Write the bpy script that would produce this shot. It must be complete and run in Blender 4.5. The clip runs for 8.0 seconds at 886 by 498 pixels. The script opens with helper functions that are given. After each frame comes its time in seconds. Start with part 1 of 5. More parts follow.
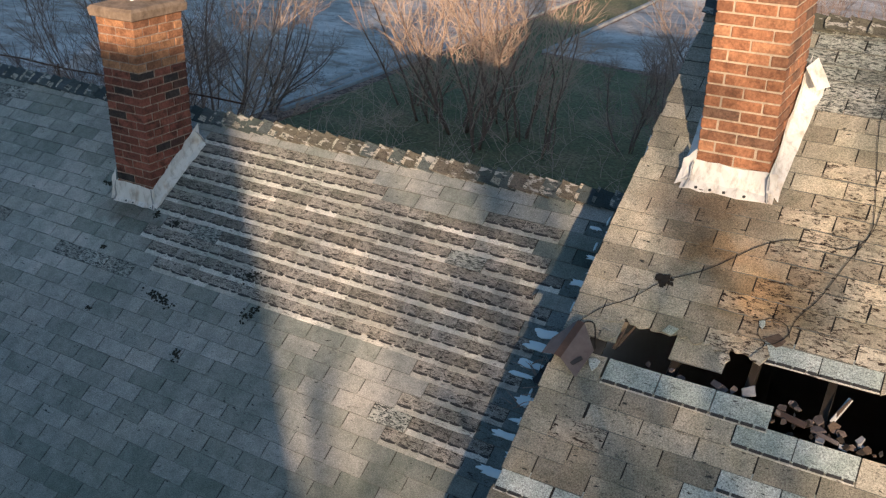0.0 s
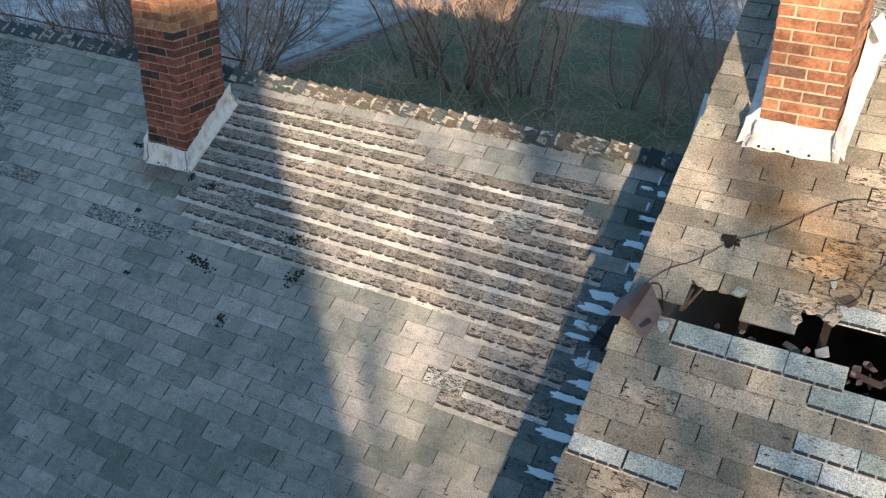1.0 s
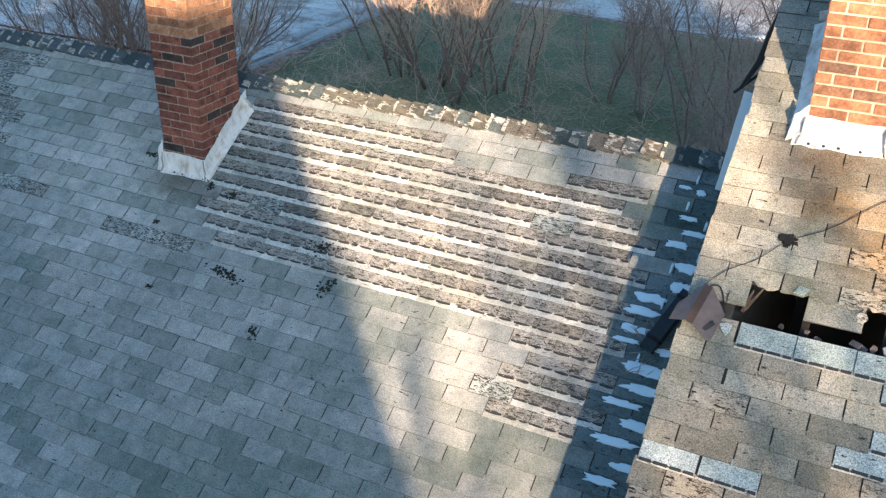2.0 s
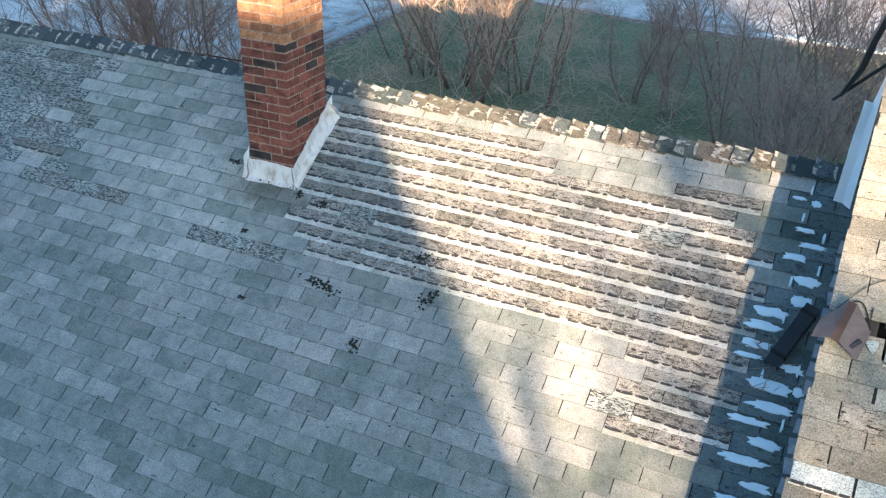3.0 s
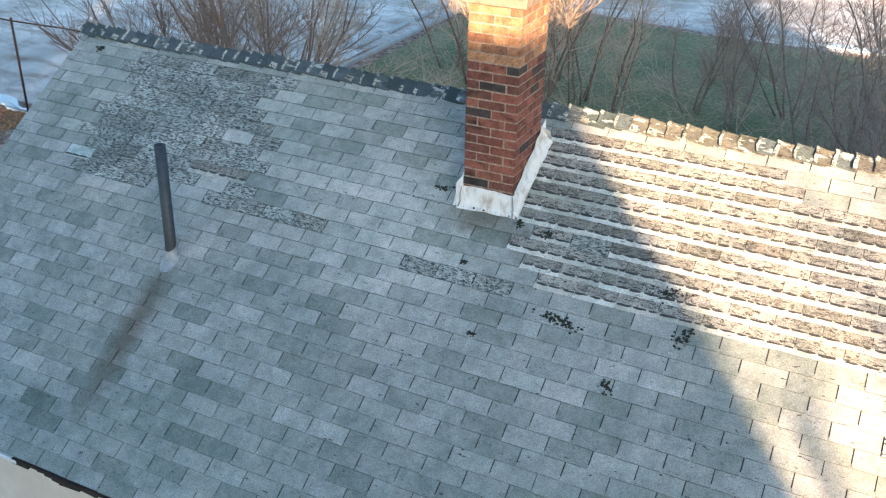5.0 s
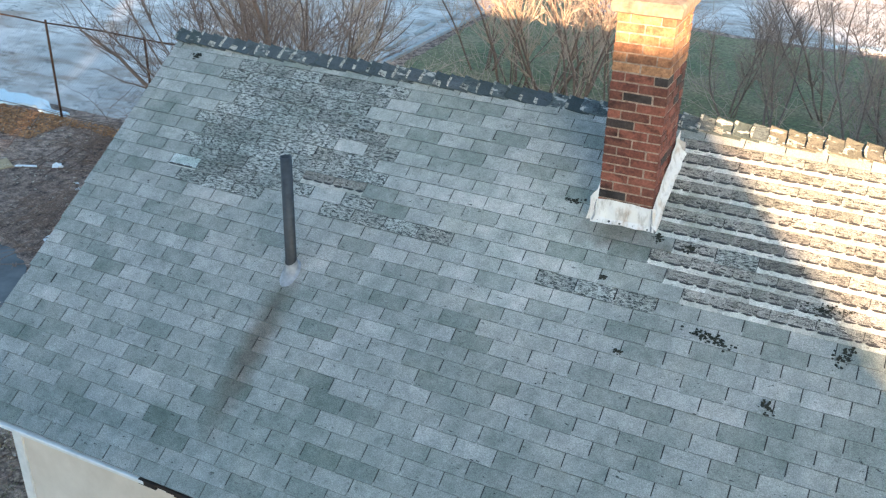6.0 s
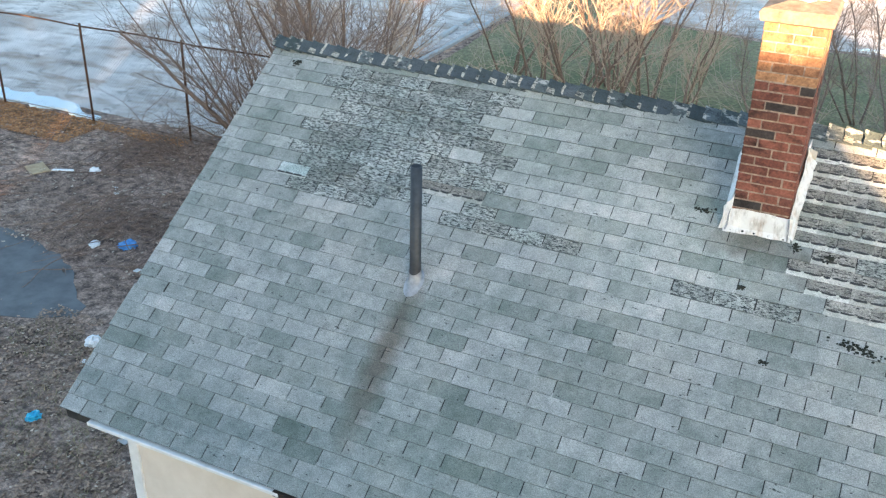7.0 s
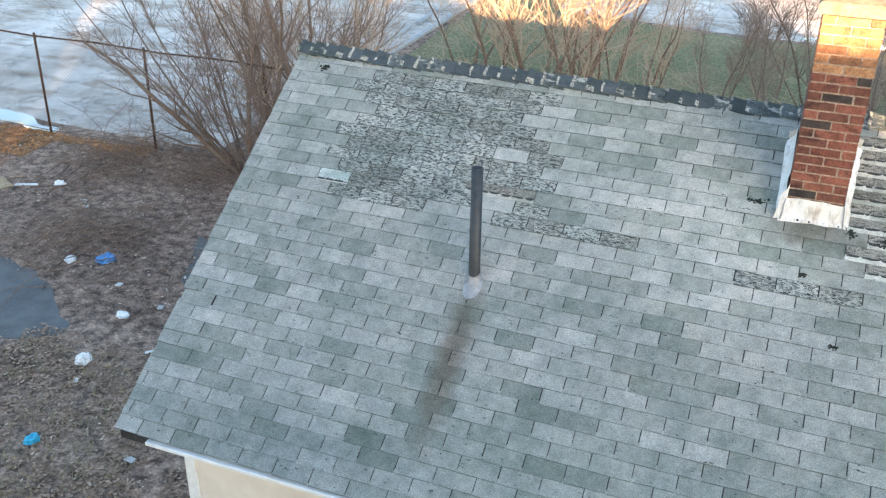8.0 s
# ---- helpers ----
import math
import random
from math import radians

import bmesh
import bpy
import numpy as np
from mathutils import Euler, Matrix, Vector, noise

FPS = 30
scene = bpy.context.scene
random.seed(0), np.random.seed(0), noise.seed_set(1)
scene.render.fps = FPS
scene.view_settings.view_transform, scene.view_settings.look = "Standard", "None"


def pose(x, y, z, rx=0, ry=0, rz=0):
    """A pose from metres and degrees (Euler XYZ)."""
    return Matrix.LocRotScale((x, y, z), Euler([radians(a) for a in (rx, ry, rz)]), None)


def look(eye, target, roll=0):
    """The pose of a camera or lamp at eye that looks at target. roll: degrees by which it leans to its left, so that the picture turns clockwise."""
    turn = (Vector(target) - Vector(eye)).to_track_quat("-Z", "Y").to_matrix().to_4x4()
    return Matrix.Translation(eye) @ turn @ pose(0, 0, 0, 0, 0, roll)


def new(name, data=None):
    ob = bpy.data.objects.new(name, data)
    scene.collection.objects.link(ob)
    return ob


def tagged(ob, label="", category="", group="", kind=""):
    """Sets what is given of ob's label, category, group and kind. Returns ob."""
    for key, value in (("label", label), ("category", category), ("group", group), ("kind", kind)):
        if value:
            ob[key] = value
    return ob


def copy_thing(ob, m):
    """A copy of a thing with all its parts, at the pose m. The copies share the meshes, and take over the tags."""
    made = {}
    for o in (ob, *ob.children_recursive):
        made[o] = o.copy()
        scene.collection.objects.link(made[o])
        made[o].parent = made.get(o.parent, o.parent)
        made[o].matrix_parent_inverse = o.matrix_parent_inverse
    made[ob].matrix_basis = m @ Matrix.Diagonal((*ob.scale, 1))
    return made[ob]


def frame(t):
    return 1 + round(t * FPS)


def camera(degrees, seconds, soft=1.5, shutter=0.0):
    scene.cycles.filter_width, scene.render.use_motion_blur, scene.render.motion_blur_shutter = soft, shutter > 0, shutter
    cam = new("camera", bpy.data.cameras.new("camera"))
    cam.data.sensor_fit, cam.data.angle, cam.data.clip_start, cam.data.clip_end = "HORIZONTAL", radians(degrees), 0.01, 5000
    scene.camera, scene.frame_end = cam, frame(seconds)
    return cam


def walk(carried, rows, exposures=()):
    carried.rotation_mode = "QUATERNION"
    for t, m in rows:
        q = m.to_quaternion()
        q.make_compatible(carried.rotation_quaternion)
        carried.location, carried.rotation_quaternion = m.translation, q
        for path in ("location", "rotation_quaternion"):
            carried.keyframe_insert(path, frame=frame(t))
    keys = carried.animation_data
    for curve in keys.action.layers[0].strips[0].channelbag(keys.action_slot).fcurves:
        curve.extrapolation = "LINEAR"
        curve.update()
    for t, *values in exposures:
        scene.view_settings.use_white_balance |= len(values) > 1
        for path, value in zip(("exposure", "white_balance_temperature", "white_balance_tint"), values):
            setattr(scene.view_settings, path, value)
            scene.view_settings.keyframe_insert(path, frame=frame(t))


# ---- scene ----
cam = camera(50.13, 8.0, soft=1.3)
# seconds, x, y, z, then the turn about x, y and z in degrees
ROWS = [
    (0, 6.142, -4.846, 8.721, 65.03, -0.86, 30.50),
    (0.5, 5.948, -4.929, 8.696, 64.18, -0.94, 30.47),
    (1, 5.709, -4.996, 8.713, 62.42, -0.77, 29.54),
    (1.2, 5.617, -5.038, 8.700, 62.47, -0.75, 27.20),
    (2.3, 4.948, -5.190, 8.719, 62.16, -0.50, 26.64),
    (2.5, 4.789, -5.241, 8.720, 62.15, -0.58, 26.53),
    (3, 4.393, -5.334, 8.734, 62.02, -0.65, 26.53),
    (3.5, 3.975, -5.431, 8.715, 62.22, -0.74, 26.48),
    (4, 3.528, -5.527, 8.723, 62.12, -0.87, 26.37),
    (4.5, 3.073, -5.626, 8.722, 62.19, -0.88, 26.27),
    (4.7, 2.898, -5.674, 8.721, 62.31, -0.87, 26.33),
    (5.8, 1.779, -5.964, 8.724, 62.31, -1.02, 26.10),
    (6, 1.579, -6.025, 8.722, 62.31, -0.98, 26.11),
    (6.5, 1.090, -6.220, 8.721, 62.39, -1.08, 26.01),
    (7, 0.597, -6.419, 8.736, 62.41, -1.13, 25.75),
    (7.2, 0.418, -6.494, 8.722, 62.58, -1.09, 23.99),
    (7.5, 0.144, -6.618, 8.750, 62.44, -0.93, 21.90),
    (8, -0.317, -6.797, 8.737, 62.42, -0.85, 21.14),
]
EXPOSURES = [(0.0, 0.70, 5230, 1), (0.6, 0.93, 5200, 1), (1.2, 1.37, 5080, 0), (2.4, 1.92, 5050, -1), (4.6, 2.33, 5480, 0), (6.4, 2.67, 6060, 2), (8.0, 2.97, 6600, 6)]
walk(cam, [(t, pose(x, y, z, rx, ry, rz)) for t, x, y, z, rx, ry, rz in ROWS], EXPOSURES)

# ---- light: a low winter sun behind the camera, and a clear sky ----
SUN_EL, SUN_AZ = radians(11.37), radians(28.5)
SUN_WAY = Vector((-math.sin(SUN_AZ) * math.cos(SUN_EL), math.cos(SUN_AZ) * math.cos(SUN_EL), -math.sin(SUN_EL)))
world = bpy.data.worlds.new("sky")
world.use_nodes = True
scene.world = world
wn = world.node_tree.nodes
sky = wn.new("ShaderNodeTexSky")
sky.sky_type, sky.sun_disc = "NISHITA", False
sky.sun_elevation, sky.sun_rotation = SUN_EL, math.pi - SUN_AZ
sky.air_density, sky.dust_density, sky.ozone_density = 1.0, 1.2, 1.5
world.node_tree.links.new(sky.outputs[0], wn["Background"].inputs[0])
wn["Background"].inputs[1].default_value = 0.088
sun = new("sun", bpy.data.lights.new("sun", "SUN"))
sun.data.energy, sun.data.angle, sun.data.color = 5.0, radians(0.53), (1.0, 0.62, 0.35)
sun.matrix_world = look((20, -40, 30), Vector((20, -40, 30)) + SUN_WAY)


# ---- materials ----
def nodes_of(name, rough=0.85, metal=0.0):
    m = bpy.data.materials.new(name)
    m.use_nodes = True
    nt = m.node_tree
    b = nt.nodes["Principled BSDF"]
    b.inputs["Roughness"].default_value, b.inputs["Metallic"].default_value = rough, metal
    return m, nt, b


def world_tex(nt, scale, detail=4.0, rough=0.6, stretch=(1, 1, 1)):
    g = nt.nodes.new("ShaderNodeNewGeometry")
    mp = nt.nodes.new("ShaderNodeMapping")
    mp.inputs["Scale"].default_value = stretch
    n = nt.nodes.new("ShaderNodeTexNoise")
    n.inputs["Scale"].default_value, n.inputs["Detail"].default_value, n.inputs["Roughness"].default_value = scale, detail, rough
    nt.links.new(g.outputs["Position"], mp.inputs[0])
    nt.links.new(mp.outputs[0], n.inputs["Vector"])
    return n.outputs["Fac"]


def ramp(nt, fac, stops):
    r = nt.nodes.new("ShaderNodeValToRGB")
    e = r.color_ramp.elements
    while len(e) < len(stops):
        e.new(0.5)
    for i, (p, c) in enumerate(stops):
        e[i].position, e[i].color = p, (*c, 1) if len(c) == 3 else c
    nt.links.new(fac, r.inputs[0])
    return r.outputs[0]


def mix(nt, fac, a, b, mode="MIX"):
    x = nt.nodes.new("ShaderNodeMix")
    x.data_type, x.blend_type = "RGBA", mode
    for sock, v in ((x.inputs[0], fac), (x.inputs[6], a), (x.inputs[7], b)):
        if isinstance(v, (int, float)):
            sock.default_value = v
        elif isinstance(v, tuple):
            sock.default_value = (*v, 1)
        else:
            nt.links.new(v, sock)
    return x.outputs[2]


def bump(nt, b, fac, strength=0.4, dist=0.005):
    n = nt.nodes.new("ShaderNodeBump")
    n.inputs["Strength"].default_value, n.inputs["Distance"].default_value = strength, dist
    nt.links.new(fac, n.inputs["Height"])
    nt.links.new(n.outputs[0], b.inputs["Normal"])


def piece_random(nt):
    """A number from 0 to 1 that differs from piece to piece, for single pieces and for joined ones."""
    o = nt.nodes.new("ShaderNodeObjectInfo")
    g = nt.nodes.new("ShaderNodeNewGeometry")
    a = nt.nodes.new("ShaderNodeMath")
    a.operation = "ADD"
    f = nt.nodes.new("ShaderNodeMath")
    f.operation = "FRACT"
    nt.links.new(o.outputs["Random"], a.inputs[0])
    nt.links.new(g.outputs["Random Per Island"], a.inputs[1])
    nt.links.new(a.outputs[0], f.inputs[0])
    return f.outputs[0]


def simple(name, c1, c2, scale, rough=0.85, metal=0.0, bmp=0.3, dist=0.004, per_piece=0.0, stretch=(1, 1, 1), detail=5.0):
    m, nt, b = nodes_of(name, rough, metal)
    n = world_tex(nt, scale, detail, 0.65, stretch)
    col = ramp(nt, n, [(0.3, c1), (0.7, c2)])
    if per_piece:
        col = mix(nt, per_piece, col, ramp(nt, piece_random(nt), [(0.0, (0.3, 0.3, 0.3)), (1.0, (1.6, 1.6, 1.6))]), "MULTIPLY")
    nt.links.new(col, b.inputs["Base Color"])
    if bmp:
        bump(nt, b, n, bmp, dist)
    return m


def blot(nt, cx, cy, rx, ry, edge=0.25):
    """A soft-edged stain with an uneven outline, seen in plan."""
    g = nt.nodes.new("ShaderNodeNewGeometry")
    nz = nt.nodes.new("ShaderNodeTexNoise")
    nz.inputs["Scale"].default_value, nz.inputs["Detail"].default_value = 6.0, 5.0
    nt.links.new(g.outputs["Position"], nz.inputs["Vector"])
    sub = nt.nodes.new("ShaderNodeVectorMath")
    sub.operation = "MULTIPLY_ADD"
    sub.inputs[1].default_value, sub.inputs[2].default_value = (0.12, 0.3, 0), (-cx - 0.06, -cy - 0.15, 0)
    nt.links.new(nz.outputs["Color"], sub.inputs[0])
    add = nt.nodes.new("ShaderNodeVectorMath")
    add.operation = "ADD"
    nt.links.new(g.outputs["Position"], add.inputs[0])
    nt.links.new(sub.outputs[0], add.inputs[1])
    mul = nt.nodes.new("ShaderNodeVectorMath")
    mul.operation = "MULTIPLY"
    mul.inputs[1].default_value = (1 / rx, 1 / ry, 0)
    nt.links.new(add.outputs[0], mul.inputs[0])
    ln = nt.nodes.new("ShaderNodeVectorMath")
    ln.operation = "LENGTH"
    nt.links.new(mul.outputs[0], ln.inputs[0])
    return ramp(nt, ln.outputs["Value"], [(edge, (1, 1, 1)), (1.0, (0, 0, 0))])


GREEN_TONES = [(0.0, (0.205, 0.233, 0.216)), (0.15, (0.253, 0.275, 0.261)), (0.4, (0.308, 0.325, 0.313)), (0.8, (0.352, 0.361, 0.354)), (1.0, (0.408, 0.413, 0.405))]
GREY_TONES = [(0.0, (0.225, 0.222, 0.212)), (0.2, (0.275, 0.272, 0.262)), (0.5, (0.318, 0.317, 0.310)), (1.0, (0.395, 0.394, 0.388))]


def shingle_mat(name, tint=(1, 1, 1), flakes=0.0, bare=0.0, flake_col=(0.035, 0.038, 0.036), stains=(), flake_size=24.0, bare_size=11.0, speckle=0.48, tones=GREEN_TONES):
    m, nt, b = nodes_of(name, 0.92)
    r = piece_random(nt)
    base = ramp(nt, r, tones)
    base = mix(nt, 1.0, base, tint, "MULTIPLY")
    big = ramp(nt, world_tex(nt, 1.9, 4.0), [(0.3, (0.69, 0.75, 0.72)), (0.5, (0.98, 0.99, 0.98)), (0.7, (1.15, 1.11, 1.07))])
    base = mix(nt, 1.0, base, big, "MULTIPLY")
    mid = ramp(nt, world_tex(nt, 9.0, 6.0, 0.72), [(0.3, (0.70, 0.73, 0.70)), (0.7, (1.18, 1.16, 1.15))])
    base = mix(nt, 1.0, base, mid, "MULTIPLY")
    grain = world_tex(nt, 120.0, 3.0, 0.9)
    base = mix(nt, 1.0, base, ramp(nt, grain, [(0.32, (1 - speckle,) * 3), (0.68, (1 + speckle,) * 3)]), "MULTIPLY")
    if bare:
        w = ramp(nt, world_tex(nt, bare_size, 6.0, 0.62, (0.6, 1.4, 1.4)), [(0.52 - bare * 0.12, (0, 0, 0)), (0.56 - bare * 0.12, (1, 1, 1))])
        base = mix(nt, w, base, (0.40, 0.39, 0.36))
    # curled edges of flakes: dark broken outlines, few on sound shingles and many on flaked ones
    n1 = world_tex(nt, flake_size, 6.0, 0.66, (0.45, 1.25, 1.25))
    wd = 0.008 + 0.026 * flakes
    line = ramp(nt, n1, [(0.447 - wd * 0.75, (0, 0, 0)), (0.45 - wd * 0.5, (1, 1, 1)), (0.45 + wd * 0.5, (1, 1, 1)), (0.453 + wd * 0.75, (0, 0, 0))])
    gate_at = 0.60 - 0.27 * flakes
    gate = ramp(nt, world_tex(nt, 7.0, 5.0, 0.7), [(gate_at, (0, 0, 0)), (gate_at + 0.06, (1, 1, 1))])
    f = mix(nt, 1.0, line, gate, "MULTIPLY")
    cut = 0.315 + 0.125 * flakes
    fleck = ramp(nt, world_tex(nt, 1.7 * flake_size, 5.0, 0.62, (0.38, 1.2, 1.2)), [(cut, (1, 1, 1)), (cut + 0.018, (0, 0, 0))])
    f = mix(nt, 1.0, f, fleck, "ADD")
    f = ramp(nt, f, [(0.0, (0, 0, 0)), (1.0, (1, 1, 1))])
    # the crust beside a pit is paler where the granules have lifted
    if flakes > 0.5:
        crust = ramp(nt, n1, [(0.47, (1, 1, 1)), (0.53, (1.28, 1.27, 1.25)), (0.62, (0.92, 0.93, 0.92))])
        base = mix(nt, 1.0, base, crust, "MULTIPLY")
    base = mix(nt, f, base, flake_col)
    for cx, cy, rx, ry, col in stains:
        base = mix(nt, blot(nt, cx, cy, rx, ry), base, mix(nt, 1.0, base, col, "MULTIPLY"))
    inv = nt.nodes.new("ShaderNodeInvert")
    nt.links.new(f, inv.inputs["Color"])
    bump(nt, b, inv.outputs[0] if flakes else grain, 0.6 if flakes else 0.35, 0.006 if flakes else 0.002)
    nt.links.new(base, b.inputs["Base Color"])
    return m


# broad patches, paler upslope and darker low down, the soot below the pipe and the chimney
TONES_STAINS_MAIN = ((-2.6, 0.75, 2.7, 0.95, (1.20, 1.19, 1.17)), (-0.5, 0.15, 1.1, 0.75, (1.30, 1.28, 1.25)), (1.7, -1.45, 1.8, 0.75, (0.72, 0.78, 0.76)), (-1.6, -1.65, 1.9, 0.55, (0.82, 0.87, 0.85)),
               (-2.41, -1.05, 0.17, 0.80, (0.60, 0.51, 0.45)), (0.0, 0.34, 0.45, 0.20, (0.55, 0.50, 0.46)), (0.42, 0.24, 0.22, 0.16, (0.60, 0.56, 0.52)), (-3.6, -1.9, 1.6, 0.35, (0.66, 0.73, 0.74)), (3.3, -1.0, 0.8, 0.8, (0.80, 0.80, 0.80)))
STAINS_TALL = ((4.9, 0.58, 0.55, 0.24, (0.50, 0.41, 0.34)), (5.0, 0.33, 0.40, 0.18, (0.66, 0.50, 0.36)), (5.35, 0.12, 0.40, 0.32, (0.80, 0.60, 0.40)), (5.0, -1.2, 0.9, 0.5, (0.82, 0.76, 0.70)), (5.7, 0.6, 0.6, 0.9, (1.25, 1.18, 1.05)))
M_SHINGLE = shingle_mat("asphalt_shingle", (0.975, 0.95, 0.95), 0.04, stains=TONES_STAINS_MAIN)
M_FLAKED = shingle_mat("flaked_shingle", (1.08, 1.11, 1.09), 0.98, 0.0, (0.045, 0.052, 0.050), flake_size=42.0, tones=GREY_TONES)
M_STRIP_DARK = shingle_mat("worn_shingle_body", (0.84, 0.785, 0.735), 0.64, 0.0, (0.04, 0.037, 0.034), flake_size=30.0, speckle=0.8, tones=GREY_TONES)
M_STRIP_LIGHT = shingle_mat("unweathered_strip", (1.80, 1.76, 1.70), 0.35, 0.0, (0.20, 0.19, 0.175), speckle=0.4, tones=GREY_TONES)
M_CRUST = shingle_mat("lifted_granule_crust", (1.12, 1.07, 0.98), 0.7, flake_size=30.0, tones=GREY_TONES)
# valley tabs: the taller house's shadow is put into this dark bluish tint
M_VALLEY = shingle_mat("shaded_valley_shingle", (0.44, 0.50, 0.53), 0.40)
M_BROWN = shingle_mat("brown_grey_shingle", (1.06, 0.985, 0.84), 0.12, stains=STAINS_TALL, speckle=0.70, tones=GREY_TONES)
M_BROWN_FLAKED = shingle_mat("brown_flaked_shingle", (1.16, 1.06, 0.92), 0.62, 0.0, (0.035, 0.024, 0.017), stains=STAINS_TALL, flake_size=26.0, tones=GREY_TONES)
M_FRESH = shingle_mat("fresh_granule_shingle", (1.30, 1.38, 1.42), 0.10, speckle=0.8)
# ridge caps: a dark copy for the shaded ridge, a warm pale one for sun
M_CAP_SHADED = shingle_mat("shaded_ridge_cap_shingle", (0.20, 0.235, 0.27), 0.3)
M_CAP_WORN = shingle_mat("worn_ridge_cap_shingle", (0.30, 0.34, 0.36), 0.5, -0.45, (0.03, 0.034, 0.04), flake_size=26.0, bare_size=13.0)
M_CAP_SUNLIT = shingle_mat("sunlit_ridge_cap_shingle", (0.42, 0.36, 0.305), 0.45, -0.35, (0.04, 0.034, 0.03), flake_size=26.0, bare_size=14.0)
M_TAR = simple("black_tar", (0.017, 0.017, 0.017), (0.062, 0.059, 0.056), 70, 0.6)
M_EDGE = simple("cut_shingle_edge", (0.075, 0.08, 0.078), (0.17, 0.175, 0.168), 30, 0.9)
M_DECK = simple("felt_underlay", (0.018, 0.018, 0.018), (0.05, 0.048, 0.045), 9, 0.95)
M_MOSS = simple("dark_moss", (0.008, 0.009, 0.007), (0.04, 0.042, 0.03), 60, 1.0)
M_WOOD = simple("old_timber", (0.05, 0.034, 0.025), (0.13, 0.095, 0.07), 18, 0.9, stretch=(1, 6, 6))
# near-black: the darkness inside the torn hole is put into this colour
M_NEAR_BLACK = simple("near_black_timber", (0.012, 0.009, 0.007), (0.035, 0.026, 0.02), 8, 0.95)
M_MORTAR = simple("mortar", (0.38, 0.30, 0.22), (0.58, 0.48, 0.36), 40, 0.95)
# darker mortar for the left chimney
M_MORTAR_DARK = simple("dark_mortar", (0.18, 0.12, 0.09), (0.46, 0.36, 0.28), 30, 0.95)
M_CROWN = simple("weathered_crown_mortar", (0.12, 0.085, 0.06), (0.30, 0.23, 0.17), 14, 0.95, bmp=0.6, dist=0.01)
M_PIPE = simple("dark_painted_pipe", (0.018, 0.022, 0.027), (0.05, 0.056, 0.064), 12, 0.5)
M_LEAD = simple("lead_flashing", (0.22, 0.225, 0.24), (0.42, 0.43, 0.45), 14, 0.5, 0.3)
M_STEEL = simple("galvanised_steel", (0.55, 0.56, 0.57), (0.75, 0.75, 0.74), 9, 0.35, 0.9)
M_SIDING = simple("cream_siding", (0.62, 0.545, 0.455), (0.74, 0.665, 0.575), 3, 0.7, bmp=0.1)
M_TRIM = simple("white_trim", (0.62, 0.62, 0.60), (0.82, 0.82, 0.80), 7, 0.6, bmp=0.2)
M_PANEL = simple("white_metal_panel", (0.76, 0.83, 0.87), (0.88, 0.92, 0.94), 5, 0.22)
M_BLACK = simple("black_metal", (0.006, 0.006, 0.007), (0.02, 0.02, 0.021), 10, 0.45)
M_CABLE = simple("black_cable", (0.010, 0.009, 0.008), (0.022, 0.019, 0.016), 30, 0.95)
M_COVER = simple("faded_brown_sheet", (0.075, 0.062, 0.064), (0.135, 0.118, 0.120), 10, 0.7)
M_COVER_DARK = simple("dark_brown_band", (0.045, 0.030, 0.024), (0.095, 0.062, 0.050), 10, 0.8)
M_RUBBLE = simple("broken_debris", (0.05, 0.036, 0.032), (0.22, 0.18, 0.165), 16, 0.95, per_piece=0.8)
M_BARK = simple("brown_bark", (0.13, 0.082, 0.062), (0.31, 0.215, 0.165), 25, 0.9)
M_TWIG = simple("tan_twig", (0.36, 0.25, 0.175), (0.62, 0.47, 0.36), 14, 0.85)
M_BARK_GREY = simple("grey_brown_bark", (0.13, 0.095, 0.075), (0.30, 0.23, 0.19), 25, 0.9)
M_TWIG_GREY = simple("grey_twig", (0.20, 0.145, 0.115), (0.42, 0.32, 0.26), 14, 0.85)
M_FENCE = simple("rusty_fence_steel", (0.05, 0.025, 0.015), (0.16, 0.075, 0.04), 9, 0.8, 0.3)
M_LINK = simple("chain_link_wire", (0.10, 0.09, 0.085), (0.22, 0.20, 0.19), 9, 0.6, 0.5)
M_SNOW = simple("old_snow", (0.66, 0.80, 0.87), (0.82, 0.90, 0.94), 4, 0.6, bmp=0.5, dist=0.03)
M_ASPHALT = simple("wet_dark_asphalt", (0.07, 0.07, 0.072), (0.15, 0.148, 0.148), 2.2, 0.65, bmp=0.3, dist=0.01)
M_CONCRETE = simple("pale_concrete", (0.34, 0.34, 0.34), (0.50, 0.50, 0.49), 3, 0.9)
M_PLASTIC_W = simple("white_plastic", (0.75, 0.76, 0.77), (0.85, 0.86, 0.87), 9, 0.5)
M_PLASTIC_B = simple("blue_plastic", (0.05, 0.18, 0.45), (0.12, 0.36, 0.72), 9, 0.45)
M_PLASTIC_C = simple("cyan_plastic", (0.02, 0.30, 0.50), (0.05, 0.48, 0.70), 9, 0.45)
M_GREEN = simple("green_plastic", (0.02, 0.12, 0.05), (0.05, 0.25, 0.10), 9, 0.5)
M_CARD = simple("tan_cardboard", (0.35, 0.24, 0.13), (0.55, 0.42, 0.26), 6, 0.9)
M_LEAF = simple("dead_leaf", (0.17, 0.105, 0.072), (0.47, 0.33, 0.235), 5, 0.9, per_piece=0.6, bmp=0)
M_LEAF_PALE = simple("bleached_leaf", (0.38, 0.29, 0.21), (0.70, 0.58, 0.46), 5, 0.9, per_piece=0.4, bmp=0)
M_LEAF_ORANGE = simple("orange_dead_leaf", (0.30, 0.13, 0.05), (0.54, 0.28, 0.12), 5, 0.9, per_piece=0.7, bmp=0)
